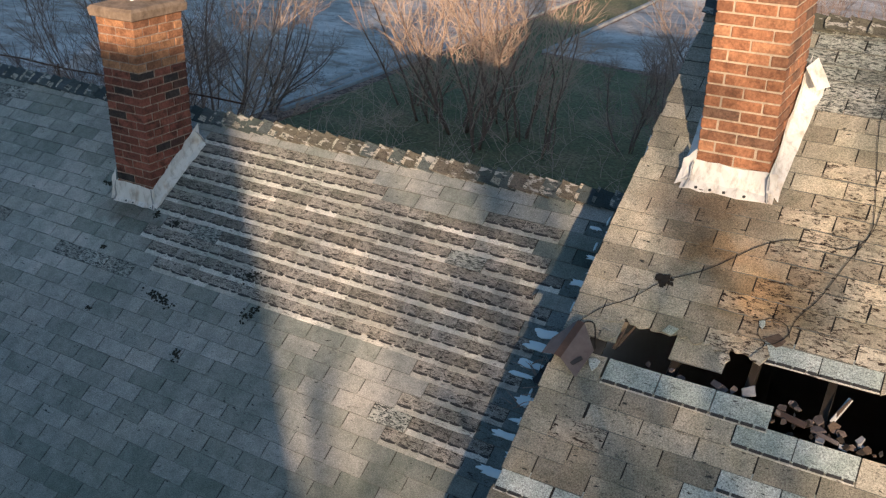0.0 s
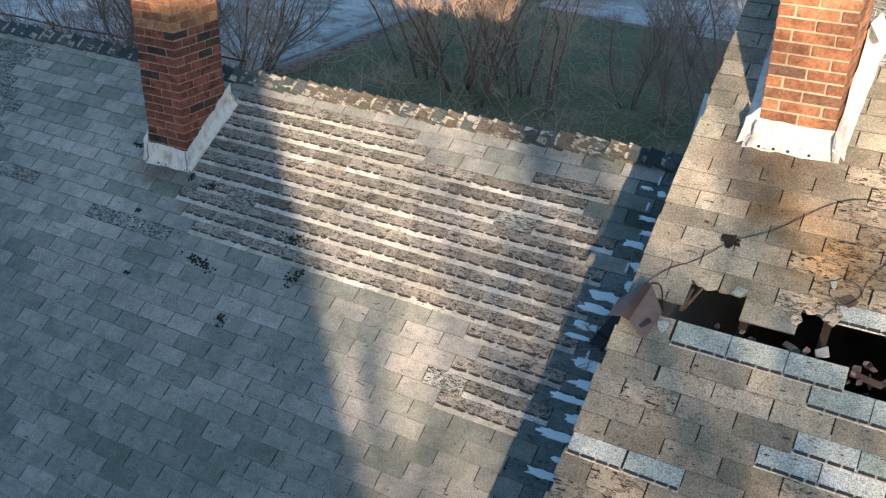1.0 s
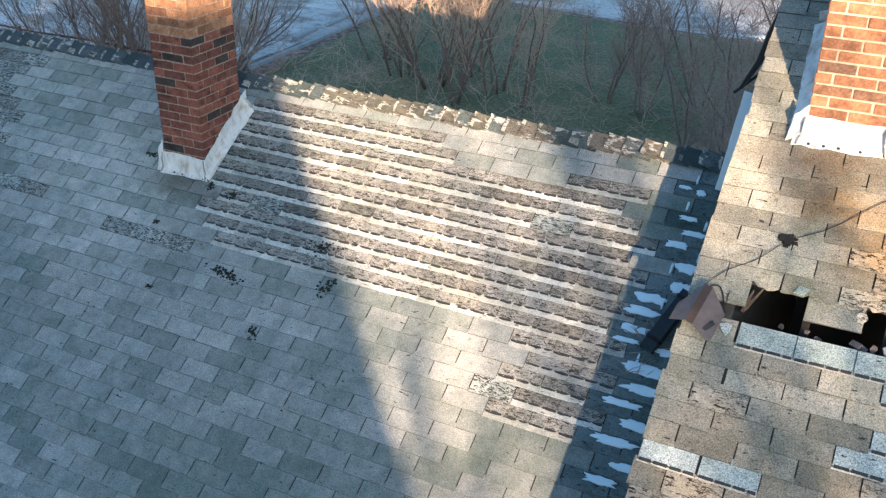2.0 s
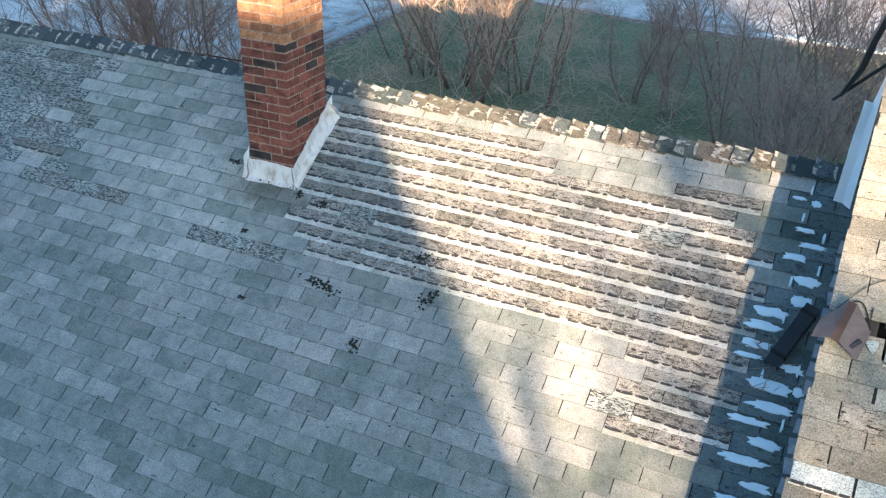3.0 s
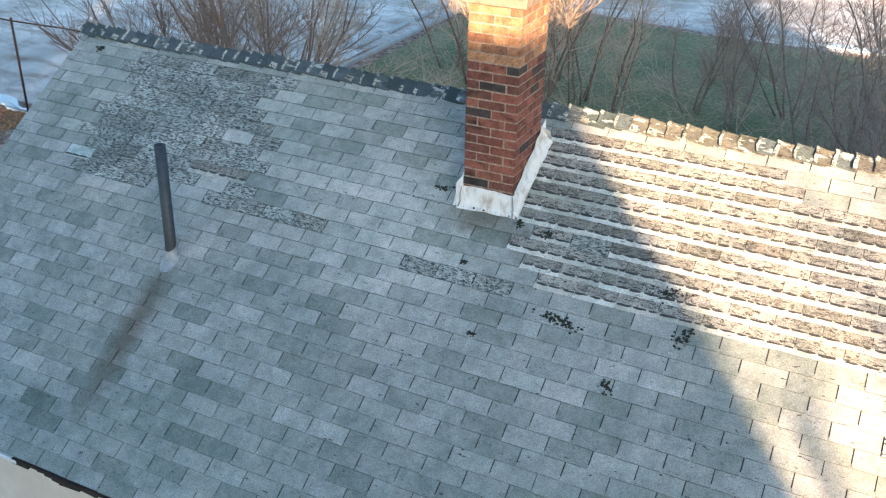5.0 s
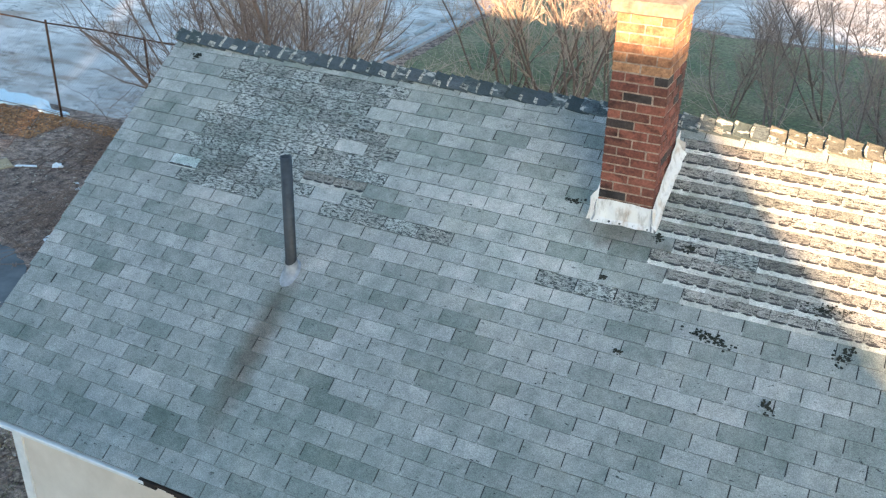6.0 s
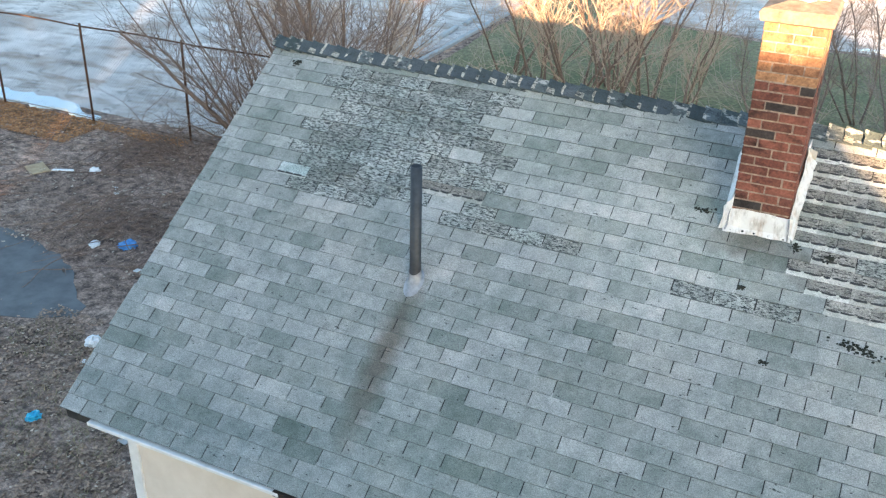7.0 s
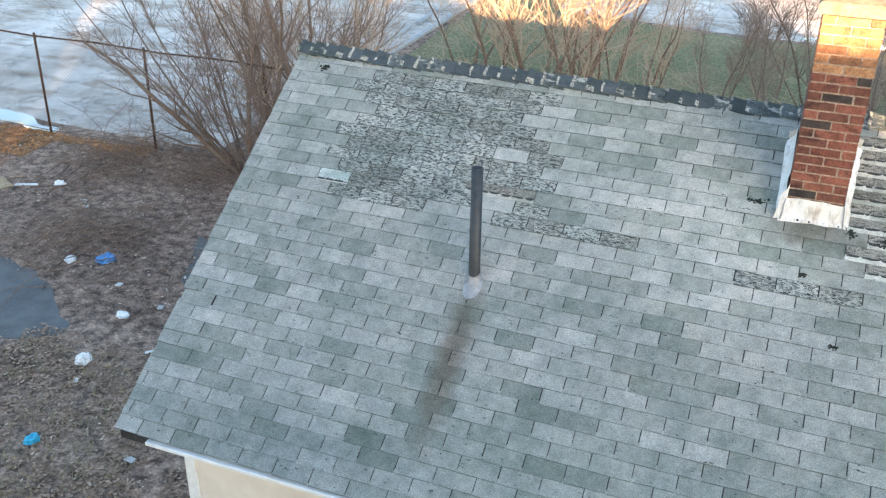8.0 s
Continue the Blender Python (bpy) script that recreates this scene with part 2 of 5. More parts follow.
M_STRAW = simple("grass_blade", (0.17, 0.155, 0.075), (0.38, 0.31, 0.18), 0.7, 0.9, per_piece=0.6, bmp=0)
M_ROOF_FAR = simple("dark_roof", (0.05, 0.05, 0.05), (0.1, 0.1, 0.1), 5, 0.9)
M_GLASS = simple("window_glass", (0.02, 0.025, 0.03), (0.03, 0.035, 0.04), 1, 0.05, bmp=0)


def brick_mat(name, stops, soot):
    m, nt, b = nodes_of(name, 0.9)
    base = ramp(nt, piece_random(nt), stops)
    n = world_tex(nt, 55.0, 6.0, 0.7)
    base = mix(nt, 1.0, base, ramp(nt, n, [(0.28, (0.55, 0.53, 0.51)), (0.72, (1.34, 1.32, 1.28))]), "MULTIPLY")
    wear = ramp(nt, world_tex(nt, 13.0, 5.0, 0.7), [(0.36, (0.62, 0.58, 0.56)), (0.6, (1.1, 1.08, 1.05))])
    base = mix(nt, 1.0, base, wear, "MULTIPLY")
    black = ramp(nt, world_tex(nt, 4.6, 5.0, 0.68, (1, 1, 1.7)), [(0.53, (1, 1, 1)), (0.62, (0.20, 0.19, 0.19))])
    base = mix(nt, soot, base, black, "MULTIPLY")
    nt.links.new(base, b.inputs["Base Color"])
    bump(nt, b, n, 0.6, 0.005)
    return m


def flashing_mat():
    m, nt, b = nodes_of("painted_flashing", 0.55)
    n = world_tex(nt, 5.0, 6.0, 0.65, (1.6, 1.0, 0.7))
    base = ramp(nt, n, [(0.27, (0.38, 0.26, 0.17)), (0.37, (0.62, 0.55, 0.48)), (0.47, (0.75, 0.73, 0.70)), (0.8, (0.82, 0.82, 0.80))])
    base = mix(nt, 1.0, base, ramp(nt, world_tex(nt, 16.0, 6.0, 0.7, (1.6, 1.0, 0.5)), [(0.32, (0.62, 0.60, 0.57)), (0.5, (1, 1, 1))]), "MULTIPLY")
    nt.links.new(base, b.inputs["Base Color"])
    bump(nt, b, world_tex(nt, 12.0, 3.0), 0.3, 0.012)
    return m


def ground_mat():
    m, nt, b = nodes_of("bare_earth", 0.95)
    n = world_tex(nt, 0.5, 6.0)
    f = world_tex(nt, 22.0, 8.0, 0.8)
    base = ramp(nt, n, [(0.35, (0.20, 0.138, 0.110)), (0.65, (0.37, 0.27, 0.22))])
    base = mix(nt, 1.0, base, ramp(nt, f, [(0.34, (0.45, 0.42, 0.40)), (0.5, (1.0, 0.98, 0.96)), (0.66, (1.8, 1.75, 1.7))]), "MULTIPLY")
    clod = ramp(nt, world_tex(nt, 4.5, 7.0, 0.72), [(0.40, (0.34, 0.31, 0.30)), (0.50, (0.95, 0.93, 0.91)), (0.62, (1.75, 1.72, 1.66))])
    base = mix(nt, 1.0, base, clod, "MULTIPLY")
    nt.links.new(base, b.inputs["Base Color"])
    bump(nt, b, f, 0.8, 0.05)
    return m


def lawn_mat():
    m, nt, b = nodes_of("winter_lawn", 0.95)
    n = world_tex(nt, 0.45, 5.0)
    f = world_tex(nt, 9.0, 8.0, 0.8)
    base = ramp(nt, n, [(0.3, (0.108, 0.134, 0.060)), (0.5, (0.178, 0.174, 0.088)), (0.7, (0.28, 0.228, 0.134))])
    base = mix(nt, 1.0, base, ramp(nt, f, [(0.34, (0.35, 0.35, 0.35)), (0.66, (1.75, 1.72, 1.65))]), "MULTIPLY")
    nt.links.new(base, b.inputs["Base Color"])
    bump(nt, b, f, 0.8, 0.05)
    return m


def lot_mat():
    m, nt, b = nodes_of("pale_worn_asphalt", 0.75)
    n = world_tex(nt, 0.34, 9.0, 0.72, (1.0, 0.75, 1.0))
    f = world_tex(nt, 30.0, 4.0, 0.7)
    base = ramp(nt, n, [(0.32, (0.32, 0.305, 0.295)), (0.45, (0.50, 0.49, 0.48)), (0.54, (0.64, 0.635, 0.63)), (0.66, (0.80, 0.80, 0.80))])
    dirt = ramp(nt, world_tex(nt, 0.9, 7.0, 0.7, (0.5, 1.2, 1.0)), [(0.48, (0, 0, 0)), (0.62, (1, 1, 1))])
    base = mix(nt, dirt, base, (0.33, 0.275, 0.23))
    base = mix(nt, 1.0, base, ramp(nt, f, [(0.3, (0.72, 0.72, 0.72)), (0.7, (1.22, 1.22, 1.22))]), "MULTIPLY")
    crack = ramp(nt, world_tex(nt, 0.55, 4.0, 0.6), [(0.494, (1, 1, 1)), (0.498, (0.35, 0.35, 0.35)), (0.502, (0.35, 0.35, 0.35)), (0.506, (1, 1, 1))])
    base = mix(nt, 1.0, base, crack, "MULTIPLY")
    base = mix(nt, 1.0, base, (1.06, 0.975, 0.91), "MULTIPLY")
    nt.links.new(base, b.inputs["Base Color"])
    return m


# paler copy of the left chimney's brick, with sunlight painted into its colour
M_BRICK_SUNLIT = brick_mat("sunlit_brick", [(0.0, (0.22, 0.11, 0.065)), (0.5, (0.36, 0.18, 0.095)), (1.0, (0.46, 0.26, 0.14))], 0.25)
M_BRICK, M_BRICK_ORANGE, M_FLASH, M_GROUND, M_LAWN, M_LOT = brick_mat("dark_red_brick", [(0.0, (0.045, 0.04, 0.04)), (0.09, (0.06, 0.048, 0.045)), (0.14, (0.15, 0.062, 0.045)), (0.55, (0.215, 0.075, 0.055)), (1.0, (0.29, 0.115, 0.08))], 0.65), brick_mat("orange_red_brick", [(0.0, (0.19, 0.12, 0.085)), (0.2, (0.30, 0.15, 0.085)), (0.6, (0.40, 0.19, 0.10)), (1.0, (0.46, 0.25, 0.14))], 0.25), flashing_mat(), ground_mat(), lawn_mat(), lot_mat()


# ---- small builders ----
def mesh_of(name, verts, faces, material, smooth=False):
    me = bpy.data.meshes.new(name)
    me.from_pydata([tuple(v) for v in verts], [], faces)
    me.materials.append(material)
    if smooth:
        me.polygons.foreach_set("use_smooth", [True] * len(me.polygons))
    me.update()
    return me


def piece(name, me, parent=None, m=None, label=""):
    ob = new(name, me)
    if parent:
        ob.parent = parent
    if m is not None:
        ob.matrix_basis = m
    if label:
        ob["label"] = label
    return ob


def part(name, bm, material, parent=None, label="", m=None, smooth=False):
    me = bpy.data.meshes.new(name)
    bm.normal_update()
    bm.to_mesh(me)
    bm.free()
    me.materials.append(material)
    if smooth:
        me.polygons.foreach_set("use_smooth", [True] * len(me.polygons))
    return piece(name, me, parent, m, label)


BOX_F = [(0, 3, 2, 1), (4, 5, 6, 7), (0, 1, 5, 4), (1, 2, 6, 5), (2, 3, 7, 6), (3, 0, 4, 7)]


def box_verts(x0, x1, y0, y1, z0, z1):
    return [(x0, y0, z0), (x1, y0, z0), (x1, y1, z0), (x0, y1, z0), (x0, y0, z1), (x1, y0, z1), (x1, y1, z1), (x0, y1, z1)]


class Bag:
    """Gathers loose pieces into one mesh."""

    def __init__(self):
        self.v, self.f = [], []

    def add(self, verts, faces):
        o = len(self.v)
        self.v.extend(verts)
        self.f.extend(tuple(i + o for i in f) for f in faces)

    def box(self, *a):
        self.add(box_verts(*a), BOX_F)

    def tube(self, pts, radii, sides=5, cap=True):
        o = len(self.v)
        n = len(pts)
        for i, p in enumerate(pts):
            p = Vector(p)
            d = Vector(pts[min(i + 1, n - 1)]) - Vector(pts[max(i - 1, 0)])
            d = d.normalized() if d.length > 1e-9 else Vector((0, 0, 1))
            a = d.cross(Vector((0.31, 0.77, 0.55))).normalized()
            c = d.cross(a)
            r = radii[i] if isinstance(radii, (list, tuple)) else radii
            for k in range(sides):
                w = 2 * math.pi * k / sides
                self.v.append(tuple(p + (a * math.cos(w) + c * math.sin(w)) * r))
        for i in range(n - 1):
            for k in range(sides):
                q = o + i * sides
                self.f.append((q + k, q + (k + 1) % sides, q + sides + (k + 1) % sides, q + sides + k))
        if cap:
            self.f.append(tuple(o + k for k in reversed(range(sides))))
            self.f.append(tuple(o + (n - 1) * sides + k for k in range(sides)))

    def mesh(self, name, material, smooth=False):
        return mesh_of(name, self.v, self.f, material, smooth)


def bevel_box(x0, x1, y0, y1, z0, z1, w=0.004, seg=1):
    bm = bmesh.new()
    vs = [bm.verts.new(v) for v in box_verts(x0, x1, y0, y1, z0, z1)]
    for f in BOX_F:
        bm.faces.new([vs[i] for i in f])
    if w:
        bmesh.ops.bevel(bm, geom=bm.edges[:], offset=w, segments=seg, affect="EDGES")
    return bm


def thing(name, label, category, loc=(0, 0, 0), group="", kind="", rz=0):
    ob = new(name)
    ob.matrix_basis = pose(*loc, 0, 0, rz)
    return tagged(ob, label, category, group, kind)


def inside(x, y, poly):
    hit, j = False, len(poly) - 1
    for i in range(len(poly)):
        (xi, yi), (xj, yj) = poly[i], poly[j]
        if (yi > y) != (yj > y) and x < (xj - xi) * (y - yi) / (yj - yi) + xi:
            hit = not hit
        j = i
    return hit


# ---- measures of the place ----
Z0 = 5.3            # main roof's height at y = 0
SLOPE = 0.66        # both roofs rise by this towards the ridge
LIFT = 0.864        # the taller roof's plane lies this far above the main one
ANG = math.atan(SLOPE)
X_W, X_E = -4.88, 4.36      # main roof's ends
Y_EAVE, Y_RIDGE = -2.08, 1.315
XT_W, XT_E = 4.33, 13.0      # taller roof's ends
YT_EAVE, YT_RIDGE = -3.2, 1.985
TAB, ROW = 0.305, 1 / 9.2385


def on_roof(x, y, up=0.0, lift=0.0):
    """The pose of a thing that lies on the slope: its x along the ridge, its y up the slope."""
    n = Vector((0, -math.sin(ANG), math.cos(ANG)))
    p = Vector((x, y, Z0 + lift + SLOPE * y)) + n * up
    return Matrix.Translation(p) @ pose(0, 0, 0, math.degrees(ANG))


# ---- ground ----
g = Bag()
N = 40
for i in range(N + 1):
    for j in range(N + 1):
        sx, sy = (i / N * 2 - 1), (j / N * 2 - 1)
        g.v.append((600 * sx * abs(sx) - 4, 600 * sy * abs(sy) + 8, 0.0))
for i in range(N):
    for j in range(N):
        a = i * (N + 1) + j
        g.f.append((a, a + N + 1, a + N + 2, a + 1))
tagged(piece("ground", g.mesh("ground", M_GROUND)), "bare brown earth with dead leaves and litter", "ground", kind="structure")


def slab(name, pts, z0, z1, material, label, category, step=0.6, wob=0.0, seed=3, kind="structure"):
    """A flat sheet with thickness and a slightly uneven outline."""
    rnd = random.Random(seed)
    out = []
    for (ax, ay), (bx, by) in zip(pts, pts[1:] + pts[:1]):
        n = max(1, int(math.hypot(bx - ax, by - ay) / step)) if wob else 1
        for k in range(n):
            t = k / n
            out.append((ax + (bx - ax) * t + rnd.uniform(-wob, wob), ay + (by - ay) * t + rnd.uniform(-wob, wob)))
    n = len(out)
    vs = [(x, y, z0) for x, y in out] + [(x, y, z1) for x, y in out]
    fs = [tuple(range(n, 2 * n)), tuple(reversed(range(n)))] + [(i, (i + 1) % n, n + (i + 1) % n, n + i) for i in range(n)]
    return tagged(piece(name, mesh_of(name, vs, fs, material)), label, category, kind=kind)


slab("lawn", [(-11.9, 12.2), (60, 9.0), (60, 28.2), (-2.5, 27.9), (-9.2, 29.0), (-9.4, 80), (-12.3, 80), (-12.3, 22)], -0.03, 0.02, M_LAWN, "winter lawn of dull green grass behind the houses", "lawn", 0.5, 0.12)
slab("parking_lot", [(-70, 11.35), (-13.2, 11.6), (-13.3, 17), (-12.9, 24), (-12.9, 90), (-70, 90)], -0.03, 0.012, M_LOT, "pale cracked asphalt parking lot behind the fence", "parking lot", 0.8, 0.06)
slab("road", [(-9.0, 29.4), (-2.5, 28.3), (60, 28.6), (60, 90), (-9.1, 90)], -0.03, 0.012, M_LOT, "pale worn asphalt road beyond the lawn", "road", 0.8, 0.06)
slab("driveway", [(-30, 2.2), (-11.9, 3.0), (-10.9, 3.5), (-12.4, 4.8), (-14.2, 5.4), (-30, 5.2)], -0.03, 0.008, M_ASPHALT, "dark damp asphalt driveway with a littered edge", "driveway", 0.3, 0.10)
slab("driveway", [(-9.2, 4.1), (-9.6, 4.9), (-10.4, 6.2), (-11.0, 7.4), (-7.5, 7.6), (-7.2, 4.4)], -0.03, 0.008, M_ASPHALT, "dark damp asphalt beside the house wall", "driveway", 0.3, 0.10, 4)
for nm, a, b2 in (("kerb", (-12.75, 17.5), (-12.6, 60)), ("kerb", (-9.2, 29.3), (-9.25, 60))):
    d = Vector((b2[0] - a[0], b2[1] - a[1], 0))
    bm = bevel_box(-0.09, 0.09, 0, d.length, -0.03, 0.11, 0.02)
    tagged(part(nm, bm, M_CONCRETE, m=pose(a[0], a[1], 0, 0, 0, math.degrees(math.atan2(-d.x, d.y)))), "pale concrete kerb along the lawn", "kerb", kind="structure")
stop = None
for k in range(5):
    y = 21.5 + 2.05 * k
    if stop is None:
        bm = bevel_box(-0.08, 0.08, -0.8, 0.8, 0.0, 0.13, 0.03)
        stop = tagged(part("wheel_stop", bm, M_CONCRETE, m=pose(-13.45, y, 0.012, 0, 0, 4)), "pale concrete wheel stop on the parking lot", "wheel stop", "wheel stops")
    else:
        copy_thing(stop, pose(-13.45, y, 0.012, 0, 0, 4))


def snow(name, pts, seed, label):
    slab(name, pts, 0.0, 0.07, M_SNOW, label, "snow", 0.25, 0.12, seed, kind="stuff")


snow("snow_patch", [(-24.0, 11.4), (-21, 11.75), (-19.3, 11.6), (-18.4, 11.3), (-17.6, 11.12), (-17.7, 11.0), (-19.0, 11.1), (-20.2, 11.0), (-24, 11.05)], 5, "melting strip of old snow at the fence")
snow("snow_patch", [(-0.5, 28.6), (1.8, 28.5), (3.6, 28.2), (5.2, 28.3), (3.5, 28.8), (1.0, 29.0)], 6, "thin strip of old snow at the road edge")


# ---- the shade: unseen tall houses with mansard roofs, added behind the camera to cast it ----
def shade_house(label, left, right, eave, top, tower):
    ob = thing("house", label, "house")
    ob.matrix_basis = Matrix.Translation((22 * math.sin(SUN_AZ), -22 * math.cos(SUN_AZ), 0)) @ pose(0, 0, 0, 0, 0, math.degrees(SUN_AZ))
    deep = -9.0
    part("wall", bevel_box(left, right, deep, 0, 0, eave, 0), M_SIDING, ob)
    b = Bag()
    o, i = 0.12, 1.3
    b.add([(left, deep - o, eave), (right + o, deep - o, eave), (right + o, o, eave), (left, o, eave),
           (left, deep + i, top), (right - i, deep + i, top), (right - i, -0.3, top), (left, -0.3, top)], BOX_F)
    piece("roof", b.mesh("roof", M_ROOF_FAR), ob)
    # block added above the roof to keep sun off the tall shrubs
    if tower:
        part("upper_storey", bevel_box(left, right - 4.2, deep + 1, -0.6, top - 0.5, tower, 0), M_SIDING, ob)
    n = int((right - left) / 2.4)
    for k in range(n):
        for z in (1.0, 4.6):
            w = part("window", bevel_box(-0.55, 0.55, -0.02, 0.05, 0, 1.5, 0.01), M_TRIM, ob, m=pose(left + 1.3 + 2.4 * k, 0.0, z))
            part("pane", bevel_box(-0.46, 0.46, 0.05, 0.06, 0.09, 1.41, 0), M_GLASS, w)


shade_house("unseen tall house with a steep mansard roof, added to shade the roof and yard", -11.1, 1.93, 8.55, 11.50, 15.4)
shade_house("second unseen house with a dark roof, added to shade the ground on the left", -24.0, -11.4, 8.35, 12.85, 0)

# ---- the main house: walls, roof deck ----
main_house = thing("house", "low house with cream siding and a worn grey shingle roof", "house")


def deck(x0, x1, y_eave, y_ridge, lift, thick, parent, hole=None):
    """The boarded deck of a gable roof with thickness. hole: an opening (x0, x1, y0, y1) in the front slope."""
    hx0, hx1, hy0, hy1 = hole or (x0 + 1, x0 + 2, y_eave + 0.5, y_eave + 1)
    xs, ys = [x0, hx0, hx1, x1], [y_eave, hy0, hy1, y_ridge]
    b = Bag()
    for dz in (0, thick):
        for y in ys:
            for x in xs:
                b.v.append((x, y, Z0 + lift + SLOPE * y - 0.006 - dz))
    for j in range(3):
        for i in range(3):
            q = j * 4 + i
            if hole and i == 1 and j == 1:
                a = (q, q + 1, q + 5, q + 4)
                b.f += [(a[k], a[(k + 1) % 4], a[(k + 1) % 4] + 16, a[k] + 16) for k in range(4)]
                continue
            b.f += [(q, q + 1, q + 5, q + 4), (q + 16, q + 20, q + 21, q + 17)]
    rim = [0, 1, 2, 3, 7, 11, 15, 14, 13, 12, 8, 4]
    b.f += [(a, a + 16, c + 16, c) for a, c in zip(rim, rim[1:] + rim[:1])]
    roof = piece("roof", b.mesh("roof", M_DECK), parent)
    zr = Z0 + lift + SLOPE * y_ridge - 0.006
    ye = 2 * y_ridge - y_eave
    ze = zr - SLOPE * (ye - y_ridge)
    b = Bag()
    b.add([(x0, y_ridge, zr - thick), (x1, y_ridge, zr - thick), (x1, ye, ze - thick), (x0, ye, ze - thick), (x0, y_ridge, zr), (x1, y_ridge, zr), (x1, ye, ze), (x0, ye, ze)], BOX_F)
    piece("rear_slope", b.mesh("rear_slope", M_SHINGLE), parent)
    return roof


main_roof = deck(X_W + 0.03, X_E + 0.02, Y_EAVE + 0.03, Y_RIDGE, 0.0, 0.12, main_house)
main_roof["label"] = "worn grey-green asphalt shingle roof"


def gable_walls(house, x0, x1, y0, y_ridge, lift, drop):
    """Four walls under a gable roof, with thickness."""
    y1 = 2 * y_ridge - y0
    t = 0.15
    zt = Z0 + lift + SLOPE * y0 - drop
    zp = Z0 + lift + SLOPE * y_ridge - drop
    for y in (y0, y1 - t):
        part("wall", bevel_box(x0 + t, x1 - t, y, y + t, 0, zt, 0), M_SIDING, house)
    for x in (x0, x1 - t):
        prof = [(y0, 0), (y1, 0), (y1, zt), (y_ridge, zp), (y0, zt)]
        vs = [(x, y, z) for y, z in prof] + [(x + t, y, z) for y, z in prof]
        fs = [(4, 3, 2, 1, 0), (5, 6, 7, 8, 9)] + [(i, (i + 1) % 5, 5 + (i + 1) % 5, 5 + i) for i in range(5)]
        piece("wall", mesh_of("wall", vs, fs, M_SIDING), house)
    # lap siding on the front and on the west gable
    sid = Bag()
    z = 0.3
    while z + 0.19 < zt:
        sid.add([(x0, y0 - 0.016, z), (x1, y0 - 0.016, z), (x1, y0 - 0.002, z), (x0, y0 - 0.002, z), (x0, y0 - 0.006, z + 0.19), (x1, y0 - 0.006, z + 0.19), (x1, y0 - 0.002, z + 0.19), (x0, y0 - 0.002, z + 0.19)], BOX_F)
        sid.add([(x0 - 0.016, y0, z), (x0 - 0.002, y0, z), (x0 - 0.002, y1, z), (x0 - 0.016, y1, z), (x0 - 0.006, y0, z + 0.19), (x0 - 0.002, y0, z + 0.19), (x0 - 0.002, y1, z + 0.19), (x0 - 0.006, y1, z + 0.19)], BOX_F)
        z += 0.2
    piece("siding", sid.mesh("siding", M_SIDING), house)
    for y in (y0 - 0.03, y1 + 0.03):
        part("corner_board", bevel_box(x0 - 0.035, x0 + 0.07, min(y, y0 - 0.03 if y < y_ridge else y1 - 0.07), max(y, y0 + 0.07 if y < y_ridge else y1 + 0.03), 0, zt - 0.01, 0.006), M_TRIM, house)


gable_walls(main_house, -4.36, 4.37, -1.86, Y_RIDGE, 0.0, 0.13)
zf = Z0 + SLOPE * Y_EAVE
X_DARK = -2.72       # east of this a ragged near-black strip replaces the white eave board
bm = bevel_box(X_W + 0.31, X_DARK, Y_EAVE - 0.034, Y_EAVE + 0.03, zf - 0.058, zf - 0.022, 0.006)
part("fascia", bm, M_TRIM, main_house, "white painted eave board with a frayed end")
eave_bits, rr3 = Bag(), random.Random(19)
x = X_DARK - 0.05
while x < X_E - 0.02:
    l = min(rr3.uniform(0.06, 0.20), X_E - x)
    d, o = rr3.uniform(0.026, 0.060), rr3.uniform(0.012, 0.046)
    eave_bits.add([(x, Y_EAVE - o, zf - 0.020 - d * rr3.uniform(0.6, 1)), (x + l, Y_EAVE - o * rr3.uniform(0.6, 1), zf - 0.020 - d), (x + l, Y_EAVE + 0.03, zf - 0.02 - d), (x, Y_EAVE + 0.03, zf - 0.02 - d),
             (x, Y_EAVE - o, zf - 0.018), (x + l, Y_EAVE - o * rr3.uniform(0.7, 1), zf - 0.018), (x + l, Y_EAVE + 0.03, zf - 0.018), (x, Y_EAVE + 0.03, zf - 0.018)], BOX_F)
    x += l
piece("rotten_fascia", eave_bits.mesh("rotten_fascia", M_NEAR_BLACK), main_house, None, "near-black strip with ragged edges along the eave")
bm = bevel_box(X_W + 0.26, X_E, Y_EAVE + 0.03, -1.87, zf - 0.11, zf - 0.09, 0.0)
part("soffit", bm, M_TRIM, main_house)

# ---- the taller house ----
tall_house = thing("house", "taller adjoining house with a torn-open shingle roof", "house")
HOLE = (4.60, 6.6, -0.495, -0.15)
tall_roof = deck(XT_W + 0.02, XT_E, YT_EAVE, YT_RIDGE, LIFT, 0.025, tall_house, HOLE)
tall_roof["label"] = "brownish grey shingle roof with a long torn hole"
gable_walls(tall_house, 4.39, 12.9, -2.9, YT_RIDGE, LIFT, 0.11)

# ---- roofing: shingles, course by course ----
M_TABS = [M_SHINGLE, M_FLAKED, M_STRIP_DARK, M_STRIP_LIGHT, M_TAR, M_VALLEY, M_BROWN, M_BROWN_FLAKED, M_FRESH, M_EDGE]
TAB_LEN = ROW / math.cos(ANG)
STRIPPED = [(0.11, 1.16), (2.19, 1.15), (2.26, 0.91), (3.1, 0.97), (3.69, 0.98), (3.80, 0.71), (3.92, -0.60), (3.19, -0.56), (3.21, -0.32), (3.29, -0.14), (3.16, -0.01), (0.50, -0.03), (0.30, 0.33)]
